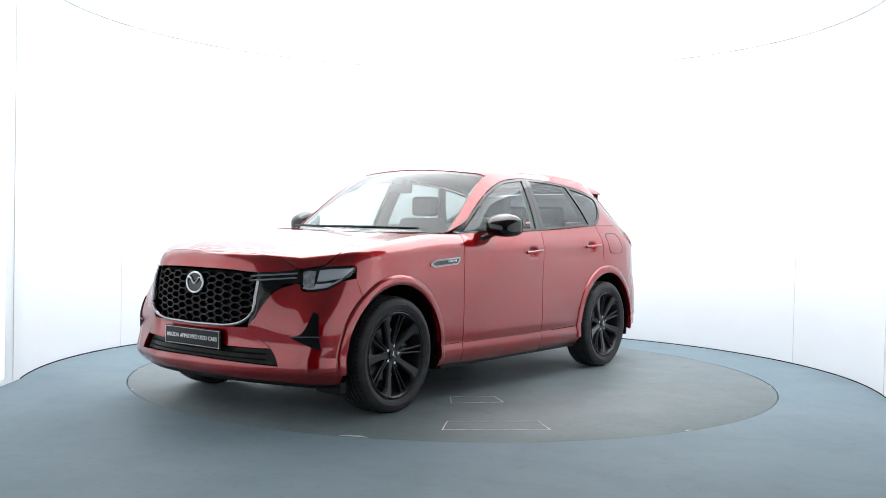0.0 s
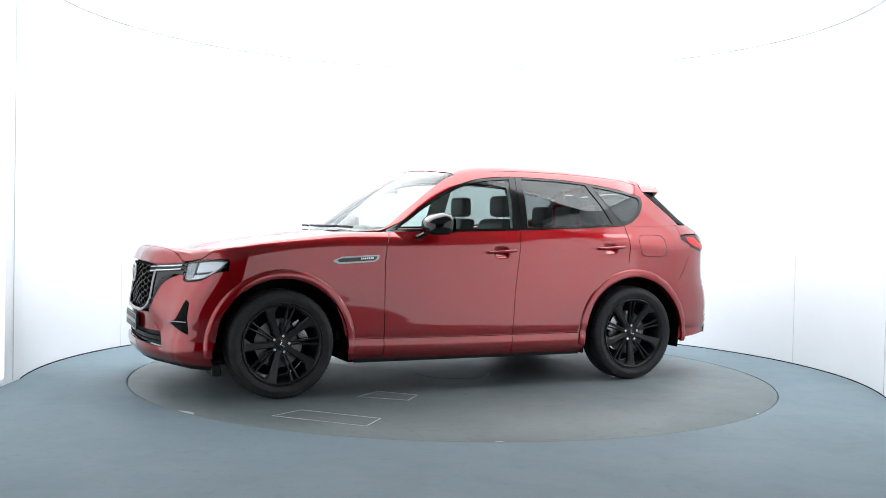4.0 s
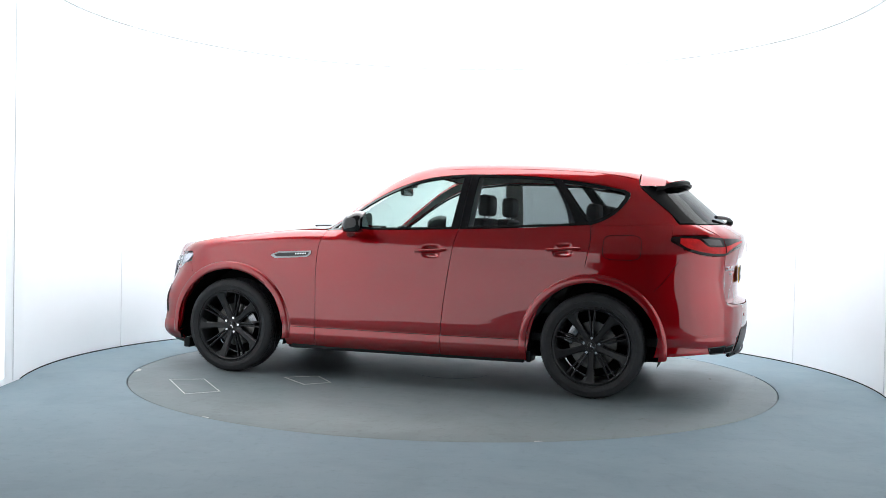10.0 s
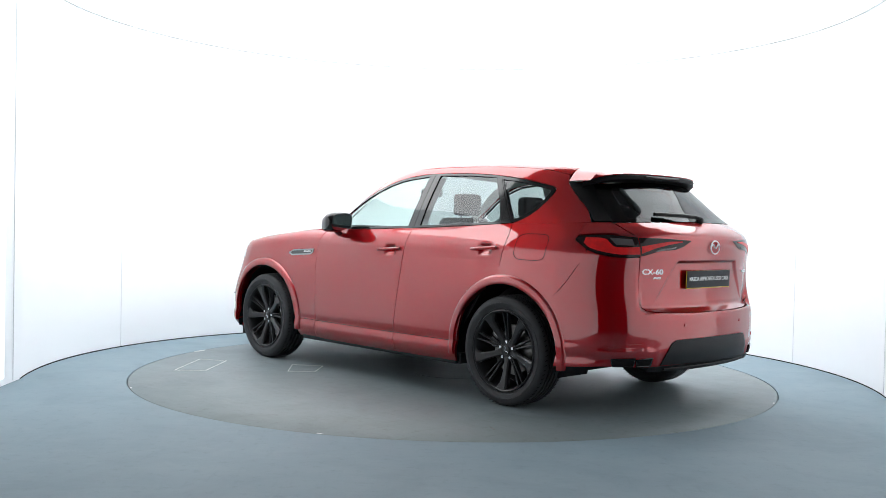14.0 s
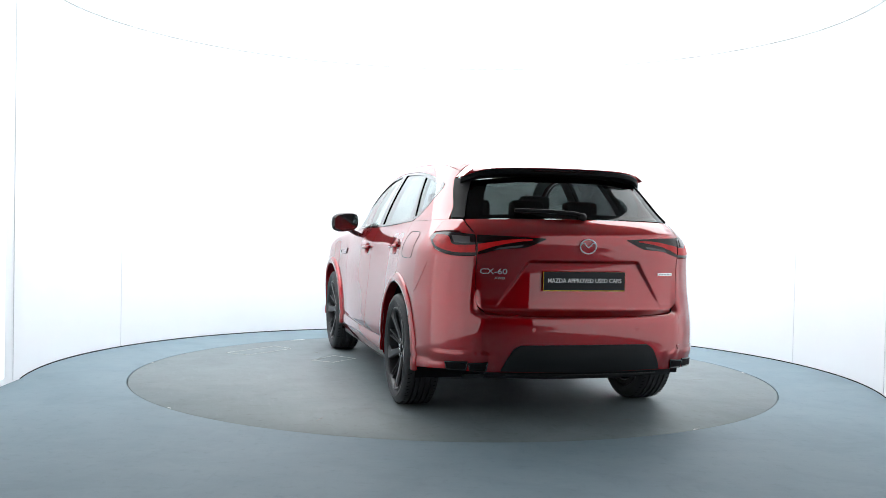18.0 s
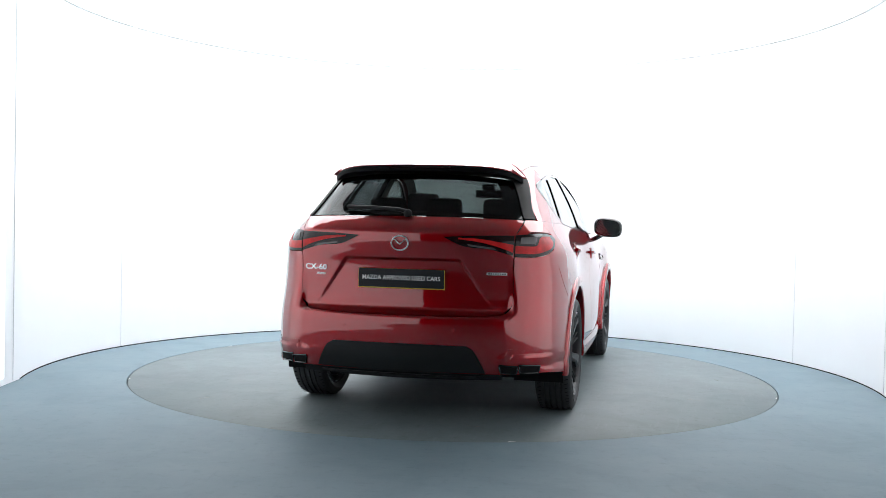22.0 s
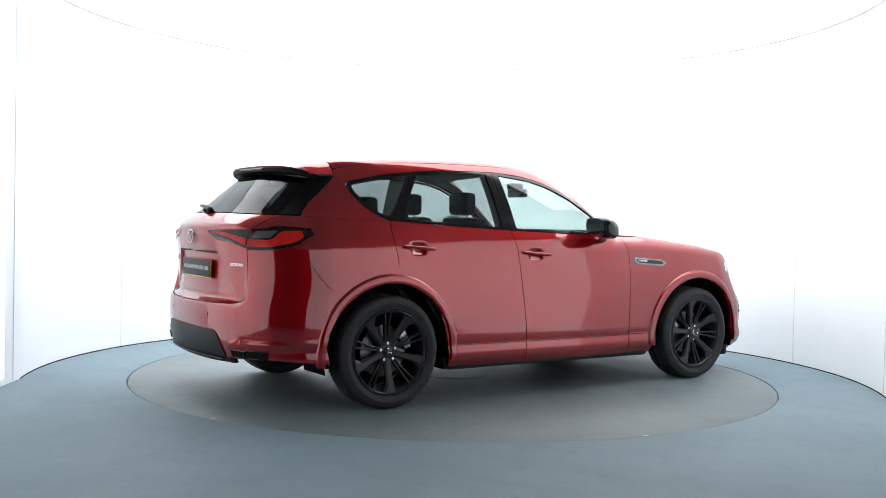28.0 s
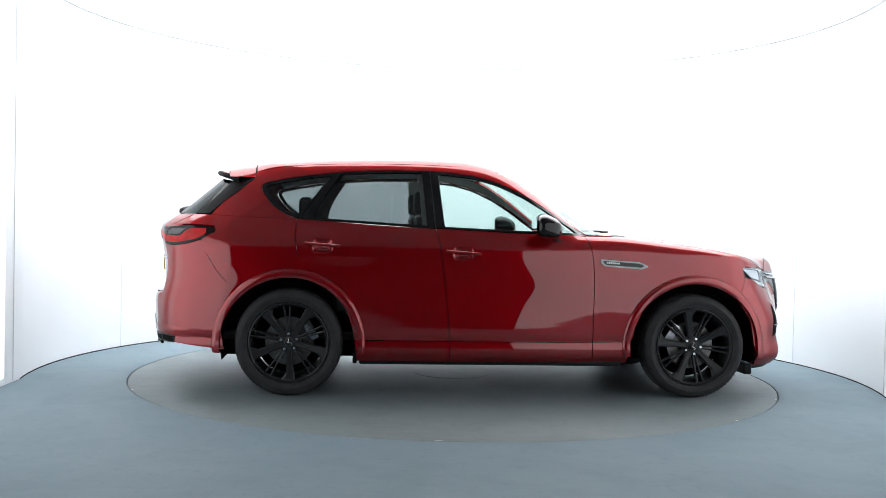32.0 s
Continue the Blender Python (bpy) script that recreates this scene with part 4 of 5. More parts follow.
        tube(bm, [Vector((p[0], p[1] * s, p[2])) for p in front_fan(smooth_line(join(a[:1] + [0, 0.012], a[1:] + [0, 0.014]), 12)) - [0.012, 0.012, 0]], 0.006, 6)
        part("running_light", bm, FACET, head, "bright running light strip")
    # bumper corner vents with a bright fin
    for k, s in enumerate(BOTH):
        q = (fronty((0.705, 0.512), (0.79, 0.475), (0.852, 0.446)), fronty((0.852, 0.446), (0.846, 0.53), (0.825, 0.655)), fronty((0.797, 0.672), (0.825, 0.655)), fronty((0.705, 0.512), (0.763, 0.55), (0.797, 0.672)))
        # not recessed: the darker material paints in the shade of the hollow
        v = skin("bumper_vent", front_fan, q, 8, 14, DARK, cheek[k], "black corner vent laid flush, darkened in place of its recess", sides=(s,), lift=0.004)[0]
        bm = bmesh.new()
        tube(bm, [on_nose(s * y, z, 0.010) for y, z in ((0.695, 0.523), (0.77, 0.526), (0.845, 0.528))], 0.0045, 6)
        part("fin", bm, DARK_CHROME, v, "dark chrome fin")
    # front plate
    p = on_nose(0, 0.478, 0.02)
    plate = mesh_plate("front_number_plate", Matrix.Translation((p.x + 0.004, 0, 0.478)) @ pose(0, 0, 0, 90, 0, 90), None)
    emblem("front_emblem", Matrix.Translation((on_nose(0, 0.815, 0).x - 0.006, 0, 0.815)) @ pose(0, 0, 0, 86, 0, 90), 0.074, car)


def mesh_plate(name, m, edge):
    """A dealer's plate, 520 by 111 mm, with a pale border and its printed line."""
    bm = bmesh.new()
    box(bm, (0.524 if edge else 0.525, 0.116 if edge else 0.114, 0.008), (0, 0, 0), 0.003, m)
    pl = part(name, bm, PLATE_DARK if not edge else edge, car, "dark dealer plate with white letters" + (" on a yellow plate" if edge else ""))
    bm = bmesh.new()
    box(bm, (0.519 if edge else 0.515, 0.109 if edge else 0.104, 0.004), (0, 0.003 if edge else 0, 0.005), 0.001, m)
    part("plate_face", bm, PLATE_DARK, pl)
    part("plate_lettering", text_bm("MAZDA APPROVED USED CARS", 0.036, 0.0008, m @ pose(0, 0.004 if edge else 0, 0.0082) @ Matrix.Diagonal((0.93, 1, 1, 1))), PRINT, pl, smooth=False)
    if not edge:
        for sx, sy, at in ((0.51, 0.0025, (0, 0.0505)), (0.51, 0.0025, (0, -0.0505)), (0.0025, 0.1, (0.254, 0)), (0.0025, 0.1, (-0.254, 0))):
            bm = bmesh.new()
            box(bm, (sx, sy, 0.001), (*at, 0.0076), 0, m)
            part("plate_border", bm, PRINT, pl, smooth=False)
    return pl


def emblem(name, m, r, parent):
    """Oval badge: a bright ring with two wings that meet in a V."""
    n = 40
    bm = bmesh.new()
    tube(bm, [m @ Vector((r * 1.02 * math.cos(2 * math.pi * i / n), r * 0.84 * math.sin(2 * math.pi * i / n), 0.004)) for i in range(n + 1)], r * 0.085, 8)
    ring = part(name, bm, SILVER, parent, "bright oval badge")
    for s in BOTH:
        bm = bmesh.new()
        tube(bm, [m @ Vector((s * x * r, y * r, 0.008)) for x, y in ((0.99, 0.12), (0.80, 0.40), (0.54, 0.40), (0.27, 0.08), (0.0, -0.14))], r * 0.10, 6, 0.7)
        part("badge_wing", bm, SILVER, ring)
    bm = bmesh.new()
    bm.faces.new([bm.verts.new(m @ Vector((r * 0.95 * math.cos(2 * math.pi * i / n), r * 0.8 * math.sin(2 * math.pi * i / n), 0.001))) for i in range(n)])
    if "front" in name:
        part("badge_back", bm, GLOSS_BLACK, ring, "black badge backing")
    else:
        bm.free()


def rear_end():
    # tailgate skin below the window
    gb = reary((0.60, 0.695), (0.45, 0.683), (0.0, 0.678), (-0.45, 0.683), (-0.60, 0.695))
    gt = reary((0.675, 1.238), (0.4, 1.246), (0.0, 1.250), (-0.4, 1.246), (-0.675, 1.238))
    gl = reary((0.60, 0.695), (0.640, 0.735), (0.650, 0.83), (0.650, 1.03), (0.655, 1.15), (0.675, 1.238))
    gate = skin("tailgate", rear_fan, (gb, gl * [-1, 1], gt, gl), 150, 110, RED, car)[0]
    # window
    wb = reary((0.672, 1.248), (0.4, 1.256), (0.0, 1.260), (-0.4, 1.256), (-0.672, 1.248))
    wt = reary((0.560, 1.490), (0.3, 1.515), (0.0, 1.520), (-0.3, 1.515), (-0.560, 1.490))
    wl = reary((0.672, 1.248), (0.648, 1.30), (0.605, 1.40), (0.560, 1.490))
    skin("rear_window", rear_fan, (wb, wl * [-1, 1], wt, wl), 40, 20, REAR_GLASS, gate, "dark rear window", lift=-0.004, depth=0.004)[0]
    # black printed border round the pane
    wi = reary((0.575, 1.275), (0.562, 1.31), (0.525, 1.40), (0.485, 1.470))
    for sg in BOTH:
        skin("window_border", rear_fan, (join(wl[:1], wi[:1]), wi, join(wl[-1:], wi[-1:]), wl), 4, 16, CABIN_DARK, gate, "black printed border of the pane", sides=(sg,), lift=-0.008, depth=0.0)
    wbi = reary((0.575, 1.275), (0.3, 1.285), (0.0, 1.288), (-0.3, 1.285), (-0.575, 1.275))
    skin("window_border", rear_fan, (wb, join(wb[-1:], wbi[-1:]), wbi, join(wb[:1], wbi[:1])), 30, 3, CABIN_DARK, gate, "black printed border of the pane", lift=-0.008, depth=0.0)
    wti = reary((0.485, 1.470), (0.3, 1.484), (0.0, 1.488), (-0.3, 1.484), (-0.485, 1.470))
    skin("window_border", rear_fan, (wti, join(wti[-1:], wt[-1:]), wt, join(wti[:1], wt[:1])), 30, 3, CABIN_DARK, gate, "black printed border of the pane", lift=-0.008, depth=0.0)
    # gloss black side blades beside the window
    for s in BOTH:
        o = rearx((-2.01, 1.248), (-1.93, 1.324), (-1.835, 1.400), (-1.755, 1.468), (-1.715, 1.507))
        bl = (join(wl[:1], o[:1]), o, join(wl[-1:], o[-1:]), wl)
        skin("window_blade", rear_fan, bl, 8, 20, BLADE, gate, "black blade beside the rear window", sides=(s,), lift=0.003)
    # spoiler carried on from the roof: red upper skin, black trailing edge and underside
    upper, under = bmesh.new(), bmesh.new()
    ups, uns = [], []
    for f in np.linspace(-1, 1, 41):
        a = abs(f)
        y = 0.618 * f
        z0 = float(cross(top((-1.712, y)))[0, 2])
        xt = -2.025 + 0.09 * a ** 3 + 0.11 * a ** 8
        zt = 1.574 - 0.022 * a ** 3 - 0.042 * a ** 9
        ups.append([upper.verts.new((x, y, z)) for x, z in ((-1.712, z0 - 0.02), (-1.712, z0), (-1.80, z0 * 0.69 + zt * 0.31 + 0.002), (-1.89, z0 * 0.40 + zt * 0.60 + 0.003), (xt, zt), (xt + 0.004, zt - 0.006))])
        uns.append([under.verts.new((x, y, z)) for x, z in ((xt + 0.003, zt - 0.005), (xt - 0.004, zt - 0.014), (xt + 0.002, zt - 0.036), (xt + 0.05, zt - 0.052), (-1.86, zt - 0.058), (-1.76, zt - 0.045))])
    for bm, secs in ((upper, ups), (under, uns)):
        for a, b in zip(secs, secs[1:]):
            for k in range(len(a) - 1):
                bm.faces.new((a[k], a[k + 1], b[k + 1], b[k]))
    sp = part("spoiler", upper, RED, gate, "red roof spoiler")
    part("spoiler_lip", under, BLADE, sp, "gloss black trailing edge and underside")
    bm = bmesh.new()
    tube(bm, [(-2.027, y, 1.555) for y in np.linspace(-0.2, 0.2, 9)], 0.007, 6)
    part("brake_light", bm, LAMP_DARK, sp, "slim high brake light")
    # wiper
    bm = bmesh.new()
    tube(bm, [on_tail(y, z, l) for y, z, l in ((-0.02, 1.256, 0.022), (0.05, 1.264, 0.030), (0.2, 1.276, 0.026), (0.39, 1.288, 0.016))], 0.014, 8, 0.9)
    wp = part("rear_wiper", bm, TRIM, gate, "black rear wiper")
    bm = bmesh.new()
    bmesh.ops.create_uvsphere(bm, u_segments=16, v_segments=8, radius=0.026, matrix=Matrix.Translation(on_tail(-0.01, 1.256, 0.012)))
    part("wiper_cap", bm, TRIM, wp)
    # lights across the corner: lamp on the quarter, lamp on the gate
    for s in BOTH:
        b = join(reary((0.652, 1.030), (0.756, 1.027)), rearx((-2.132, 1.044), (-2.048, 1.072), (-1.985, 1.108)))
        t = join(reary((0.652, 1.149), (0.753, 1.160)), rearx((-2.06, 1.160), (-1.968, 1.150)))
        r = join(b[-1:], rearx((-1.955, 1.130)), t[-1:])
        l = reary((0.652, 1.030), (0.652, 1.149))
        lamp = skin("tail_light", rear_fan, (b, r, t, l), 30, 12, LAMP_DARK, car, "dark red tail light with a bright red band", sides=(s,), lift=0.003)[0]
        b2 = join(reary((0.656, 1.045), (0.756, 1.043)), rearx((-2.132, 1.060), (-2.06, 1.082), (-2.02, 1.108)))
        t2 = join(reary((0.656, 1.090), (0.72, 1.086), (0.765, 1.090)), rearx((-2.14, 1.135), (-2.02, 1.142)))
        skin("red_band", rear_fan, (b2, join(b2[-1:], t2[-1:]), t2, join(b2[:1], t2[:1])), 24, 8, LAMP_RED, lamp, "bright red light band", sides=(s,), lift=0.006)
        b3, t3 = reary((0.680, 1.098), (0.755, 1.098)), reary((0.680, 1.136), (0.760, 1.142))
        skin("reversing_light", rear_fan, (b3, join(b3[-1:], t3[-1:]), t3, join(b3[:1], t3[:1])), 6, 4, LAMP_CLEAR, lamp, "grey clear lamp window", sides=(s,), lift=0.006)
        b = reary((0.646, 1.032), (0.60, 1.045), (0.52, 1.066), (0.37, 1.082), (0.26, 1.130))
        t = reary((0.646, 1.148), (0.52, 1.146), (0.40, 1.142), (0.26, 1.134))
        lamp2 = skin("gate_light", rear_fan, (b, join(b[-1:], t[-1:]), t, join(b[:1], t[:1])), 24, 8, LAMP_DARK, gate, "smoked inner tail light", sides=(s,), lift=0.003)[0]
        b2, t2 = reary((0.644, 1.05), (0.56, 1.082), (0.45, 1.108), (0.34, 1.122)), reary((0.644, 1.094), (0.56, 1.110), (0.45, 1.126), (0.34, 1.130))
        skin("red_band", rear_fan, (b2, join(b2[-1:], t2[-1:]), t2, join(b2[:1], t2[:1])), 20, 4, LAMP_RED, lamp2, "bright red light band", sides=(s,), lift=0.006)
        b3, t3 = reary((0.56, 1.062), (0.40, 1.084)), reary((0.53, 1.078), (0.39, 1.096))
        skin("reversing_light", rear_fan, (b3, join(b3[-1:], t3[-1:]), t3, join(b3[:1], t3[:1])), 6, 3, LAMP_CLEAR, lamp2, "pale clear lamp window", sides=(s,), lift=0.006)
    # bumper
    # three fields: two corners and the middle
    ct = join(reary((0.655, 1.024), (0.756, 1.022)), rearx((-2.132, 1.039), (-2.054, 1.064)))
    cb = join(reary((0.652, 0.345), (0.80, 0.350)), rearx((-2.05, 0.335), (-1.87, 0.32)))
    cr = join(cb[-1:], rearx((-1.893, 0.42), (-1.875, 0.55), (-1.82, 0.67), (-1.790, 0.703), (-1.908, 0.823), (-1.981, 0.926)), ct[-1:])
    cl = join(cb[:1], reary((0.652, 0.60), (0.652, 0.80)), ct[:1])
    corner = skin("bumper_corner", rear_fan, (cb, cr, ct, cl), 30, 40, RED, car, sides=BOTH, depth=0.015)
    mb = reary((0.652, 0.345), (0.3, 0.345), (0.0, 0.345), (-0.3, 0.345), (-0.652, 0.345))
    mt = reary((0.652, 0.78), (0.633, 0.715), (0.60, 0.690), (0.45, 0.678), (0.0, 0.673), (-0.45, 0.678), (-0.60, 0.690), (-0.633, 0.715), (-0.652, 0.78))
    mid = skin("rear_bumper", rear_fan, (mb, join(mb[-1:], mt[-1:]), mt, join(mb[:1], mt[:1])), 60, 20, RED, car, depth=0.0)[0]
    # dark skid panel, lower edge, exhaust trims and reflectors
    b, t = reary((0.51, 0.352), (0.25, 0.350), (0.0, 0.349), (-0.25, 0.350), (-0.51, 0.352)), reary((0.40, 0.508), (0.2, 0.510), (0.0, 0.511), (-0.2, 0.510), (-0.40, 0.508))
    l = reary((0.51, 0.352), (0.475, 0.43), (0.44, 0.485), (0.40, 0.508))
    skin("skid_panel", rear_fan, (b, l * [-1, 1], t, l), 40, 14, SATIN, mid, "satin black skid panel", lift=0.006)
    b, t = reary((0.60, 0.315), (0.3, 0.308), (0.0, 0.306), (-0.3, 0.308), (-0.60, 0.315)), reary((0.60, 0.345), (0.3, 0.346), (0.0, 0.346), (-0.3, 0.346), (-0.60, 0.345))
    skin("lower_edge", rear_fan, (b, join(b[-1:], t[-1:]), t, join(b[:1], t[:1])), 40, 4, TRIM, mid, "black lower bumper edge", lift=0.004)
    bm = bmesh.new()
    tube(bm, [on_tail(y, 0.332, 0.014) for y in np.linspace(-0.48, 0.48, 25)], 0.007, 6)
    part("skid_bead", bm, TRIM, mid, "dark bead along the lower edge")
    for k, s in enumerate(BOTH):
        for y0, y1 in ((0.595, 0.690), (0.702, 0.805)):
            b, t = reary((y0, 0.352), (y1 - 0.008, 0.350)), reary((y0 - 0.006, 0.402), (y1, 0.392))
            q = (b, join(b[-1:], t[-1:]), t, join(b[:1], t[:1]))
            ins = skin("exhaust_trim", rear_fan, q, 6, 4, DARK, corner[k], "black exhaust opening", sides=(s,), lift=0.006)[0]
            loopp = [np.array(v) for v in (b[0], b[1], t[1], t[0], b[0])]
            pts = rear_fan(np.concatenate([np.linspace(a, c, 5)[:-1] for a, c in zip(loopp, loopp[1:])] + [loopp[:1]]))
            bm = bmesh.new()
            tube(bm, [Vector((p[0] - 0.006, p[1] * s, p[2])) for p in pts], 0.0045, 6)
            part("exhaust_rim", bm, GLOSS_BLACK, ins, "gloss black rim")
        b, t = reary((0.648, 0.466), (0.81, 0.458)), reary((0.637, 0.494), (0.835, 0.480))
        skin("reflector", rear_fan, (b, join(b[-1:], t[-1:]), t, join(b[:1], t[:1])), 8, 3, RED, corner[k], "red reflector set in the bumper", sides=(s,), lift=0.004)
        bm = bmesh.new()
        bmesh.ops.create_cone(bm, cap_ends=True, segments=14, radius1=0.011, radius2=0.011, depth=0.004, matrix=Matrix.Translation(on_tail(s * 0.33, 0.60, 0.001)) @ pose(0, 0, 0, 0, 90, 0))
        part("parking_sensor", bm, RED, mid)
    # plate, badge and lettering
    p = on_tail(0, 0.882)
    mesh_plate("rear_number_plate", Matrix.Translation((p.x - 0.012, 0, 0.882)) @ pose(0, 0, 0, 90, 0, -90), PLATE_YELLOW)
    emblem("rear_emblem", Matrix.Translation((on_tail(0, 1.092).x - 0.006, 0, 1.092)) @ pose(0, 0, 0, 90, 0, -90), 0.050, gate)
    for txt, size, y, z in (("CX-60", 0.052, 0.552, 0.934), ("AWD", 0.022, 0.515, 0.896)):
        p = on_tail(y, z)
        nr = body_normal(np.array([p]))[0]
        yaw = math.degrees(math.atan2(nr[1], nr[0]))
        part("model_lettering", text_bm(txt, size, 0.003, Matrix.Translation(p) @ pose(0, 0, 0, 90, 0, yaw + 90) @ Matrix.Diagonal((1.15, 0.9, 1, 1))), SILVER, gate, "silver model lettering", smooth=False)
    p = on_tail(-0.557, 0.925)
    nr = body_normal(np.array([p]))[0]
    mm = Matrix.Translation(p) @ pose(0, 0, 0, 90, 0, math.degrees(math.atan2(nr[1], nr[0])) + 90)
    bm = bmesh.new()
    box(bm, (0.12, 0.016, 0.006), (0, 0, 0.002), 0.002, mm)
    bdg = part("side_badge", bm, SILVER, gate, "small silver badge with unreadable letters")
    for i in range(8):
        bm = bmesh.new()
        box(bm, (0.009, 0.007, 0.002), (-0.047 + i * 0.0134, 0, 0.006), 0, mm)
        part("badge_bar", bm, DARK_CHROME, bdg, smooth=False)


def glazing():
    b = top((0.80, 0.775), (0.90, 0.58), (1.0, 0.3), (1.03, 0.0), (1.0, -0.3), (0.90, -0.58), (0.80, -0.775))
    t = top((0.045, 0.622), (0.105, 0.4), (0.145, 0.0), (0.105, -0.4), (0.045, -0.622))
    l = top((0.80, 0.775), (0.70, 0.757), (0.45, 0.705), (0.20, 0.652), (0.045, 0.622))
    r = l * [1, -1] + [0, math.pi]
    g = skin("windscreen", cross, (b, r, t, l), 50, 40, GLASS, car, "clear curved windscreen", lift=-0.004, depth=0.004)[0]
    # dark print along the top and the mirror housing
    t2 = top((0.06, 0.628), (0.125, 0.4), (0.17, 0.0), (0.125, -0.4), (0.06, -0.628))
    skin("screen_band", cross, (t2, join(t2[-1:], t[-1:]), t, join(t2[:1], t[:1])), 30, 3, TRIM, g, "black band along the screen edge", lift=-0.010, depth=0.0)
    # cowl with the wipers at the foot of the screen
    b2 = top((0.79, 0.785), (0.89, 0.59), (0.99, 0.3), (1.02, 0.0), (0.99, -0.3), (0.89, -0.59), (0.79, -0.785))
    t3 = top((0.93, 0.785), (0.995, 0.6), (1.055, 0.3), (1.07, 0.0), (1.055, -0.3), (0.995, -0.6), (0.93, -0.785))
    cw = skin("cowl", cross, (b2, join(b2[-1:], t3[-1:]), t3, join(b2[:1], t3[:1])), 40, 6, TRIM, car, "black cowl below the windscreen", lift=-0.008)[0]
    for y0, y1 in ((0.62, -0.05), (0.0, -0.62)):
        bm = bmesh.new()
        ys = np.linspace(y0, y1, 9)
        pts = cross(top(*[(float(np.interp(abs(y), [0, 0.3, 0.56, 0.75], [1.0, 0.97, 0.885, 0.78])) - 0.02 - 0.03 * i / 8, y) for i, y in enumerate(ys)]))
        tube(bm, [Vector(p) + Vector((0.01, 0, 0.022)) for p in pts], 0.009, 6)
        part("wiper", bm, TRIM, cw, "black windscreen wiper")


def arch(cx, sgn_list=BOTH):
    """Painted flare round a wheel opening, its dark liner, and the inner lip."""
    for s in sgn_list:
        bm = bmesh.new()
        n = 44
        secs = []
        for i in range(n + 1):
            a = radians(-9 + 198 * i / n)
            rad_in = 0.462 + 0.008 * math.cos(a) ** 4
            row = []
            for rr, lift in ((0.526, -0.006), (0.5225, 0.006), (0.517, 0.014), (0.505, 0.019), (0.488, 0.021), (0.470, 0.020), (rad_in - 0.001, 0.013), (rad_in, -0.02), (rad_in + 0.005, -0.07)):
                x, z = cx + rr * math.cos(a), 0.357 + rr * math.sin(a)
                z = max(z, 0.30)
                row.append((x, z, lift))
            secs.append(row)
        flat = [q for row in secs for q in row]
        base = cross(side(*[(q[0], q[1]) for q in flat]))
        nrm = body_normal(base)
        nrm[:, 0] *= 0.3
        pts = base + nrm * (np.array([q[2] for q in flat]) * (1.0 if cx > 0 else 0.75))[:, None]
        k = len(secs[0])
        vs = [bm.verts.new((p[0], p[1] * s, p[2])) for p in pts]
        for i in range(n):
            for j in range(k - 1):
                bm.faces.new((vs[i * k + j], vs[i * k + j + 1], vs[(i + 1) * k + j + 1], vs[(i + 1) * k + j]))
        part("wheel_arch", bm, RED, car, "red painted wheel arch flare", angle=40)
        bm = bmesh.new()
        rings = []
        for i in range(29):
            a = radians(-14 + 208 * i / 28)
            rings.append([bm.verts.new((cx + 0.468 * math.cos(a), s * y, 0.357 + 0.468 * math.sin(a))) for y in (0.905, 0.60)])
        for a, b in zip(rings, rings[1:]):
            bm.faces.new((a[0], a[1], b[1], b[0]))
        bm.faces.new([r[1] for r in rings])
        part("arch_liner", bm, DARK, car, "black wheel housing")


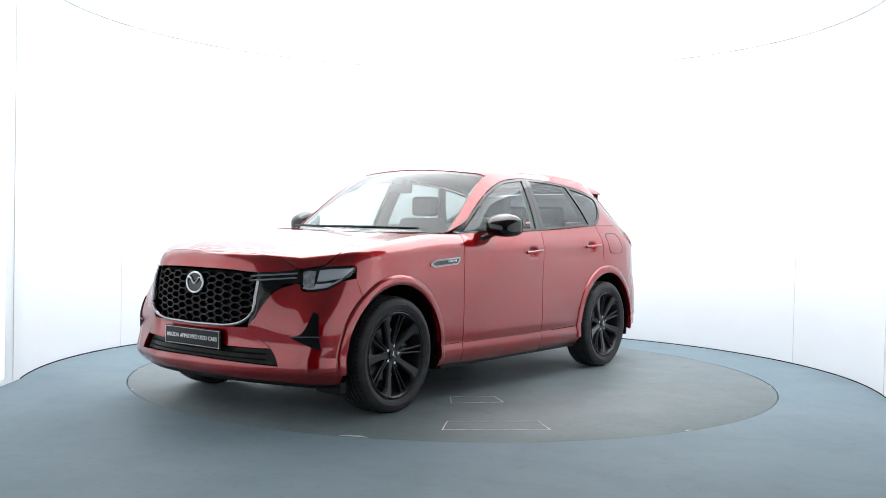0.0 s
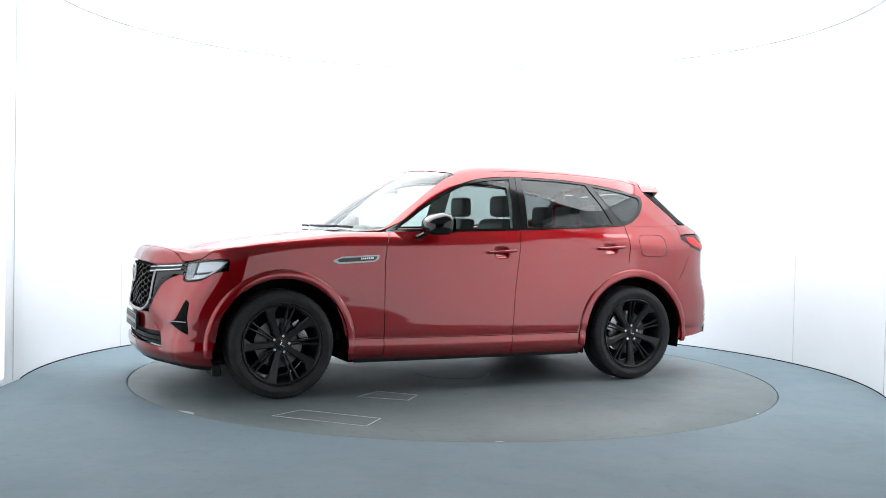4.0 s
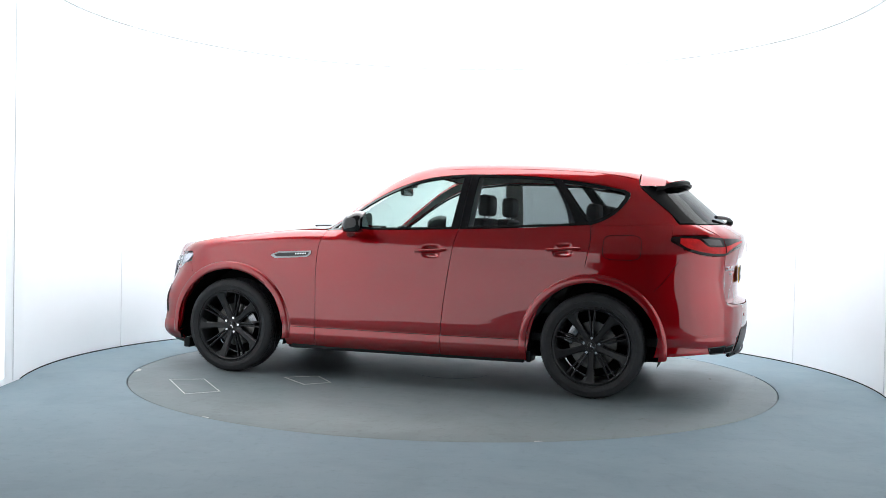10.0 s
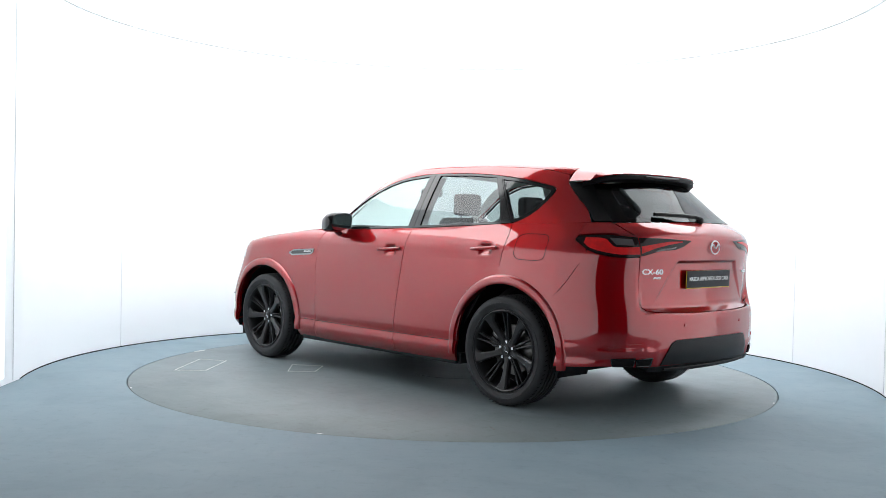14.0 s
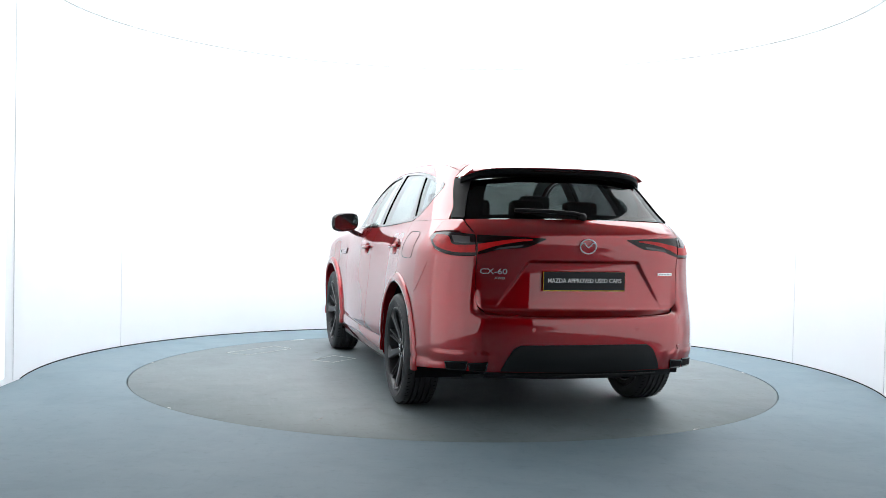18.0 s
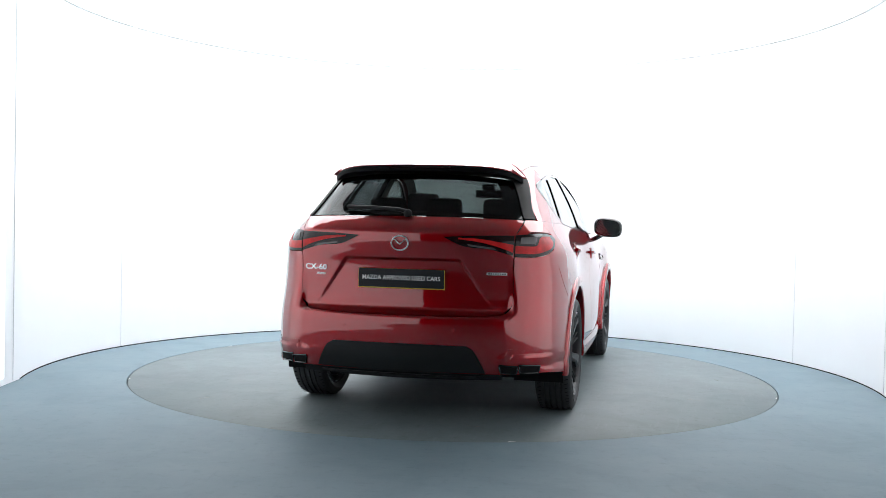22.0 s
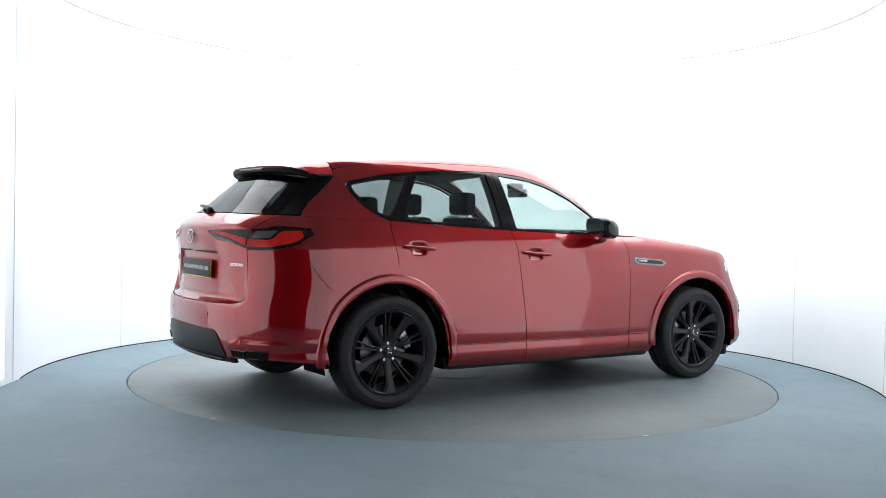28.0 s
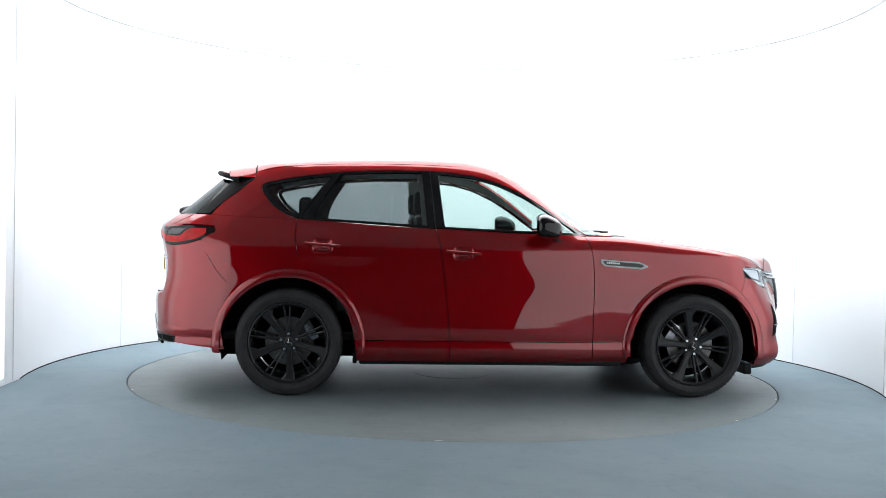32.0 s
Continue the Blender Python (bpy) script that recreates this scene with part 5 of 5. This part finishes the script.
def wheel():
    """Tyre, black rim with five broad and five split spokes, hub and bolts, about the y axis."""
    w = new("wheel")
    w.parent = car
    tagged(w, "black alloy wheel with road tyre")
    ty = [(0.274, 0.098), (0.281, 0.105), (0.2825, 0.109), (0.287, 0.109), (0.288, 0.107), (0.297, 0.113), (0.318, 0.117), (0.3185, 0.1185), (0.322, 0.1185), (0.3225, 0.1165), (0.342, 0.113), (0.356, 0.104), (0.3645, 0.090), (0.3695, 0.070)]
    for g in (0.052, 0.018):
        ty += [(0.371, g + 0.010), (0.371, g + 0.005), (0.362, g + 0.0045), (0.362, g - 0.0045), (0.371, g - 0.005)]
    ty = ty + [(r, -h) for r, h in ty[::-1]]
    part("tyre", lathe(ty, 96, "y"), RUBBER, w, "black road tyre", angle=40)
    # tread sipes on the shoulders
    for h in (0.083, -0.083):
        bm = bmesh.new()
        for i in range(72):
            a = 2 * math.pi * i / 72
            box(bm, (0.004, 0.030, 0.0015), (0, 0, 0), m=pose(0, 0, 0, 0, -math.degrees(a), 0) @ Matrix.Translation((0.3672, h, 0)) @ pose(0, 0, 0, 0, 90, 0) @ pose(0, 0, 0, 0, 0, 20))
        tagged(part("tread_sipes", bm, DARK, w, smooth=False), kind="stuff")
    WIDER = Matrix.Diagonal((1.047, 1, 1.047, 1))
    barrel = [(0.262, 0.108), (0.257, 0.111), (0.250, 0.106), (0.243, 0.085), (0.236, 0.03), (0.236, -0.10), (0.262, -0.10), (0.262, 0.09)]
    ring = lathe(barrel, 80, "y")
    ring.transform(WIDER)
    rim = part("rim", ring, RIM, w, "satin black alloy rim", angle=45)
    # added dark ring, in place of shade between the spokes
    part("well_shade_ring", lathe([(0.236, -0.085), (0.236, -0.095), (0.16, -0.095), (0.16, -0.085)], 60, "y"), DARK, rim, "added dark ring that stands in for shade inside the rim")
    for i in range(5):
        a0 = 72 * i
        # broad blade
        bm = bmesh.new()
        prof = [(0.045, 0.024, 0.024, 0.064), (0.10, 0.019, 0.021, 0.072), (0.16, 0.022, 0.026, 0.084), (0.205, 0.026, 0.032, 0.093), (0.232, 0.028, 0.058, 0.099), (0.243, 0.030, 0.074, 0.101), (0.254, 0.050, 0.080, 0.103)]
        rows = []
        for r, ha, hb, y in prof:
            rows.append([bm.verts.new(v) for v in ((r, y - 0.006, -ha), (r, y + 0.004, -ha * 0.62), (r, y + 0.004, hb * 0.62), (r, y - 0.006, hb), (r, y - 0.038, hb * 0.85), (r, y - 0.038, -ha * 0.85))])
        for p, q in zip(rows, rows[1:]):
            for k in range(6):
                bm.faces.new((p[k], p[(k + 1) % 6], q[(k + 1) % 6], q[k]))
        bm.faces.new(rows[0][::-1])
        bm.faces.new(rows[-1])
        bm.transform(pose(0, 0, 0, 0, -a0, 0) @ WIDER)
        part("spoke", bm, RIM, rim, angle=20)
        # split narrow spoke
        for d in (-1, 1):
            bm = bmesh.new()
            rows = []
            for r, off, y in ((0.05, 0.007, 0.060), (0.12, 0.010, 0.068), (0.19, 0.015, 0.082), (0.25, 0.021, 0.096)):
                c = off * d
                rows.append([bm.verts.new(v) for v in ((r, y, c - 0.0055), (r, y + 0.003, c), (r, y, c + 0.0055), (r, y - 0.03, c + 0.005), (r, y - 0.03, c - 0.005))])
            for p, q in zip(rows, rows[1:]):
                for k in range(5):
                    bm.faces.new((p[k], p[(k + 1) % 5], q[(k + 1) % 5], q[k]))
            bm.faces.new(rows[0][::-1])
            bm.faces.new(rows[-1])
            bm.transform(pose(0, 0, 0, 0, -(a0 + 36), 0) @ WIDER)
            part("thin_spoke", bm, RIM, rim, angle=20)
        bm = bmesh.new()
        bmesh.ops.create_cone(bm, cap_ends=True, segments=8, radius1=0.0115, radius2=0.0095, depth=0.016,
                              matrix=pose(0, 0, 0, 0, -(a0 + 36), 0) @ Matrix.Translation((0.057, 0.066, 0)) @ pose(0, 0, 0, -90, 0, 0))
        part("wheel_bolt", bm, CHROME, rim, "bright wheel bolt")
    part("hub_cap", lathe([(0.0001, 0.078), (0.022, 0.078), (0.029, 0.074), (0.031, 0.066), (0.06, 0.064), (0.075, 0.058), (0.08, 0.03), (0.0001, 0.03)], 40, "y"), RIM, rim, "black centre cap")
    bm = bmesh.new()
    for sgn in BOTH:
        tube(bm, [(sgn * x * 0.026, 0.0795, y * 0.026) for x, y in ((1.0, 0.2), (0.7, 0.45), (0.3, 0.1), (0.0, -0.25))], 0.0036, 5)
    part("cap_badge", bm, CHROME, rim, "small bright cap badge")
    return w


def brakes(cx, s):
    bm = lathe([(0.075, 0.004), (0.168, 0.004), (0.17, -0.004), (0.17, -0.02), (0.075, -0.02)], 60, "y")
    bm.transform(Matrix.Translation((cx, s * 0.825, 0.371)) @ pose(0, 0, 0, 0, 0, 0 if s > 0 else 180))
    part("brake_disc", bm, STEEL, car, "steel brake disc")
    bm = bmesh.new()
    box(bm, (0.07, 0.075, 0.16), (0.165, 0.0, 0), 0.014, Matrix.Translation((cx, s * 0.82, 0.371)) @ pose(0, 0, 0, 0, 30 if cx > 0 else 150, 0) @ pose(0, 0, 0, 0, 180, 0))
    part("brake_caliper", bm, DARK_CHROME, car, "grey brake caliper")


def mirrors(front_door):
    for k, s in enumerate(BOTH):
        m = new("door_mirror")
        m.parent = car
        tagged(m, "gloss black door mirror")
        bm = bmesh.new()
        bmesh.ops.create_uvsphere(bm, u_segments=28, v_segments=16, radius=1.0)
        for v in bm.verts:
            x, y, z = v.co
            sq = lambda q, e: math.copysign(abs(q) ** e, q)
            x, y, z = sq(x, 0.72), sq(y, 0.72), sq(z, 0.66)
            px = 0.322 + (0.118 * x if x > 0 else 0.078 * x)
            py = 1.005 + 0.115 * y - 0.02 * x
            pz = 1.210 + 0.080 * z - 0.010 * y - 0.024 * max(x, 0) - 0.012 * max(x, 0) * z
            v.co = (px, s * py, pz)
        part("mirror_cap", bm, GLOSS_BLACK, m, "gloss black shell")
        bm = bmesh.new()
        n = 30
        vs = []
        for i in range(n):
            a = 2 * math.pi * i / n
            cy, cz = math.copysign(abs(math.cos(a)) ** 0.6, math.cos(a)), math.copysign(abs(math.sin(a)) ** 0.6, math.sin(a))
            vs.append(bm.verts.new((0.241 - 0.001 * cz, s * (1.008 + 0.098 * cy), 1.211 + 0.064 * cz - 0.010 * cy)))
        bm.faces.new(vs)
        part("mirror_glass", bm, MIRROR, m, "mirror glass")
        bm = bmesh.new()
        tube(bm, [(0.44, s * 0.862, 1.105), (0.42, s * 0.90, 1.118), (0.39, s * 0.95, 1.145), (0.36, s * 0.99, 1.165)], 0.032, 10, 0.62)
        part("mirror_arm", bm, GLOSS_BLACK, m, "black mirror arm")


def handles_and_vents(front_door, rear_door):
    for k, s in enumerate(BOTH):
        for door, x, z in ((front_door[k], -0.233, 1.012), (rear_door[k], -1.216, 1.049)):
            # grip over the bowl pressed into the door
            bm = bmesh.new()
            pts = []
            for u in np.linspace(-1, 1, 13):
                pts.append((x - 0.120 * u, z + 0.008 * u))
            # the grip bridges the bowl on a straight line from end to end
            ends = cross(side(pts[0], pts[-1]))
            line = [ends[0] + (ends[1] - ends[0]) * (i / 12) for i in range(13)]
            tube(bm, [Vector((q[0], s * (q[1] + 0.010 + 0.014 * (1 - u ** 4)), pts[i][1])) for i, (q, u) in enumerate(zip(line, np.linspace(-1, 1, 13)))], 0.0125, 10, 0.9)
            part("door_handle", bm, RED, door, "red door handle")
        # wing vent: dark chrome blade with a bar of lettering
        o = (side((1.045, 0.915), (0.775, 0.932)), side((0.775, 0.932), (0.745, 0.955), (0.741, 0.982)), side((1.02, 0.967), (0.741, 0.982)), side((1.045, 0.915), (1.086, 0.937), (1.02, 0.967)))
        i = (side((1.035, 0.928), (0.785, 0.942)), side((0.785, 0.942), (0.765, 0.955), (0.760, 0.971)), side((1.015, 0.956), (0.760, 0.971)), side((1.035, 0.928), (1.055, 0.940), (1.015, 0.956)))
        v = new("wing_vent")
        v.parent = car
        tagged(v, "dark chrome vent trim on the wing")
        band("vent_frame", cross, o, i, 12, DARK_CHROME, v, sides=(s,), lift=0.007)
        skin("vent_panel", cross, i, 12, 4, GLOSS_BLACK, v, sides=(s,), lift=0.003)
        for j in range(7):
            xj = 0.79 + j * 0.014
            bm = bmesh.new()
            p = on_flank(xj, 0.9585 - (xj - 0.79) * 0.055, s, 0.0045)
            box(bm, (0.009, 0.003, 0.012), (0, 0, 0), m=Matrix.Translation(p))
            part("letter_bar", bm, SILVER, v, smooth=False)
    # fuel flap on the left side only
    q = []
    for k in range(41):
        a = 2 * math.pi * k / 40
        q.append((-1.63 + 0.132 * math.copysign(abs(math.cos(a)) ** 0.45, math.cos(a)), 1.07 + 0.086 * math.copysign(abs(math.sin(a)) ** 0.45, math.sin(a))))
    p = cross(side(*q))
    p = p + body_normal(p) * 0.0005
    bm = bmesh.new()
    tube(bm, [Vector(v) for v in p], 0.0022, 5)
    part("fuel_flap", bm, DARK, car, "round-cornered fuel flap joint")



def underside():
    bm = bmesh.new()
    box(bm, (3.7, 1.30, 0.14), (0.05, 0, 0.31), 0.03)
    box(bm, (1.9, 1.74, 0.10), (0, 0, 0.27), 0.02)
    part("underbody", bm, DARK, car, "black underbody")
    for s in BOTH:
        bm = bmesh.new()
        box(bm, (1.86, 0.05, 0.05), (-0.02, s * 0.866, 0.244), 0.016)
        part("sill_strip", bm, TRIM, car, "black strip under the sill")
        bm = bmesh.new()
        box(bm, (0.06, 0.20, 0.08), (1.86, s * 0.77, 0.205), 0.015)
        part("air_deflector", bm, TRIM, car, "black deflector ahead of the wheel")
        bm = bmesh.new()
        box(bm, (0.03, 0.18, 0.08), (-0.98, s * 0.80, 0.265), 0.008)
        part("mud_flap", bm, TRIM, car, "black flap ahead of the rear wheel")
    # dark bulkheads close off engine bay and boot behind the skin
    bm = bmesh.new()
    box(bm, (0.9, 1.1, 0.5), (1.5, 0, 0.62), 0.05)
    part("engine_shell", bm, DARK, car, "dark engine bay shell")
    bm = bmesh.new()
    box(bm, (0.5, 1.1, 0.5), (-2.0, 0, 0.65), 0.05)
    part("boot_shell", bm, DARK, car, "dark boot shell")


def seat(x, y, width, parent_name, headrests, back_h, lean):
    st = new(parent_name)
    st.parent = car
    tagged(st, "black leather seat")
    st.location = (x, y, 0.42)
    bm = bmesh.new()
    box(bm, (0.52, width, 0.16), (0.05, 0, 0.20), 0.06)
    part("cushion", bm, SEAT, st)
    bm = bmesh.new()
    box(bm, (0.14, width, back_h), (-0.22, 0, 0.24 + back_h / 2), 0.055, pose(0, 0, 0, 0, 0, 0))
    for v in bm.verts:
        v.co.x -= (v.co.z - 0.3) * lean
        v.co.y *= 1 - 0.16 * max(0, v.co.z - 0.45) / back_h
    part("backrest", bm, SEAT, st)
    for hy in headrests:
        bm = bmesh.new()
        hz = 0.24 + back_h + 0.10
        box(bm, (0.10, 0.25, 0.17), (-0.22 - (hz - 0.3) * lean + 0.015, hy, hz), 0.045)
        part("headrest", bm, SEAT, st)
        bm = bmesh.new()
        for d in (-0.06, 0.06):
            tube(bm, [(-0.22 - (hz - 0.4) * lean, hy + d, hz - 0.16), (-0.22 - (hz - 0.3) * lean + 0.01, hy + d, hz)], 0.007, 6)
        part("headrest_rod", bm, CHROME, st)
    return st


def cabin():
    seat(-0.10, 0.37, 0.50, "front_seat", (0.0,), 0.60, 0.32)
    seat(-0.10, -0.37, 0.50, "front_seat", (0.0,), 0.60, 0.32)
    seat(-0.93, 0.0, 1.30, "rear_bench", (-0.40, 0.0, 0.40), 0.54, 0.38)
    bm = bmesh.new()
    box(bm, (0.42, 1.46, 0.24), (0.66, 0, 0.97), 0.07)
    box(bm, (0.30, 1.42, 0.10), (0.86, 0, 1.02), 0.04)
    box(bm, (0.9, 0.26, 0.34), (0.1, 0, 0.66), 0.05)
    dash = part("dashboard", bm, CABIN_DARK, car, "dark dashboard")
    bm = bmesh.new()
    box(bm, (0.02, 0.30, 0.11), (0.55, 0, 1.13), 0.006)
    part("screen", bm, GLOSS_BLACK, dash, "black centre screen")
    # wheel on the right, as driven on the left of the road
    bm = lathe([(0.185 + 0.016 * math.cos(2 * math.pi * k / 10), 0.016 * math.sin(2 * math.pi * k / 10)) for k in range(10)], 40, "x")
    sm = Matrix.Translation((0.42, -0.37, 1.00)) @ pose(0, 0, 0, 0, 22, 0)
    box(bm, (0.03, 0.34, 0.04), (0.0, 0, 0), 0.01)
    box(bm, (0.05, 0.13, 0.11), (0.0, 0, -0.01), 0.02)
    bm.transform(sm)
    part("steering_wheel", bm, CABIN_DARK, car, "black steering wheel")
    # pale linings: roof, pillars, floor, door cards, boot
    skin("headlining", cross, (top((0.02, 0.57), (0.06, 0.3), (0.09, 0.0), (0.06, -0.3), (0.02, -0.57)), top((0.02, -0.57), (-1.72, -0.56)), top((-1.72, 0.56), (-1.72, 0.0), (-1.72, -0.56)), top((0.02, 0.57), (-1.72, 0.56))),
         20, 20, CABIN_PALE, car, "pale grey headlining", lift=-0.045, depth=0.0)
    for s in BOTH:
        skin("rail_lining", cross, (side((0.60, 1.20), (0.362, 1.36), (0.024, 1.535), (-0.402, 1.605), (-0.83, 1.602), (-1.324, 1.555), (-1.6, 1.50)), join(side((-1.6, 1.50)), top((-1.7, 0.54))),
             top((0.70, 0.74), (0.45, 0.69), (0.2, 0.63), (-0.1, 0.60), (-0.6, 0.57), (-1.2, 0.56), (-1.7, 0.54)), join(side((0.60, 1.20)), top((0.70, 0.74)))), 50, 4, CABIN_PALE, car, "pale pillar and rail lining", sides=(s,), lift=-0.035, depth=0.0)
        q = (side((-0.36, 1.175), (-0.52, 1.18)), side((-0.52, 1.18), (-0.55, 1.58)), side((-0.40, 1.585), (-0.55, 1.585)), side((-0.36, 1.175), (-0.40, 1.585)))
        skin("pillar_lining", cross, q, 4, 12, CABIN_PALE, car, "pale door pillar lining", sides=(s,), lift=-0.04, depth=0.0)
        q = (side((-1.24, 1.21), (-1.40, 1.225)), side((-1.40, 1.225), (-1.16, 1.56)), side((-1.08, 1.565), (-1.16, 1.56)), side((-1.24, 1.21), (-1.2, 1.36), (-1.08, 1.565)))
        skin("pillar_lining", cross, q, 4, 12, CABIN_DARK, car, "dark rear pillar lining", sides=(s,), lift=-0.04, depth=0.0)
        b = side((0.66, 0.42), (0.0, 0.42), (-0.8, 0.42), (-0.96, 0.45))
        t = side((0.66, 1.135), (0.0, 1.155), (-0.8, 1.185), (-1.38, 1.215))
        skin("door_lining", cross, (b, join(b[-1:], side((-1.2, 0.82)), t[-1:]), t, join(b[:1], t[:1])), 20, 10, CABIN_DARK, car, "dark door lining", sides=(s,), lift=-0.07, depth=0.0)
        q = (side((-1.40, 0.90), (-1.9, 0.90)), side((-1.9, 0.90), (-1.95, 1.15)), side((-1.40, 1.22), (-1.95, 1.15)), side((-1.40, 0.90), (-1.40, 1.22)))
        skin("boot_lining", cross, q, 8, 8, CABIN_DARK, car, "dark boot lining", sides=(s,), lift=-0.06, depth=0.0)
    bm = bmesh.new()
    box(bm, (3.1, 1.5, 0.06), (-0.55, 0, 0.40), 0.01)
    box(bm, (0.85, 1.2, 0.04), (-1.75, 0, 0.98), 0.01)
    part("cabin_floor", bm, CABIN_DARK, car, "dark cabin floor and boot cover")
    bm = bmesh.new()
    box(bm, (0.03, 0.24, 0.07), (0.30, 0, 1.475), 0.012)
    box(bm, (0.10, 0.10, 0.05), (0.27, 0, 1.53), 0.012)
    part("interior_mirror", bm, GLOSS_BLACK, car, "black interior mirror")


front_doors, rear_doors = body_panels()
side_windows(front_doors, rear_doors)
front_end()
rear_end()
glazing()
first_wheel = wheel()
first_wheel.matrix_basis = pose(1.435, 0.825, 0.371, 0, -68, 0)
for axle in (1.435, -1.435):
    arch(axle)
    for s in BOTH:
        brakes(axle, s)
for axle, s, turn in ((-1.435, 1, 54), (1.435, -1, 78), (-1.435, -1, 50)):
    copy_thing(first_wheel, Matrix.Translation((axle, s * 0.825, 0.371)) @ pose(0, 0, 0, 0, 0, 0 if s > 0 else 180) @ pose(0, 0, 0, 0, -turn, 0))
mirrors(front_doors)
handles_and_vents(front_doors, rear_doors)
underside()
cabin()


# ---- movement: the plate turns, and carries the car ----
def motions():
    times = [float(t) for t in range(33)]
    turns = [(t, pose(0, 0, 0, 0, 0, SPIN_START + SPIN_RATE * t)) for t in times]
    walk(table, turns)
    walk(car, [(t, m @ pose(CAR_X, CAR_Y, 0)) for t, m in turns])


motions()
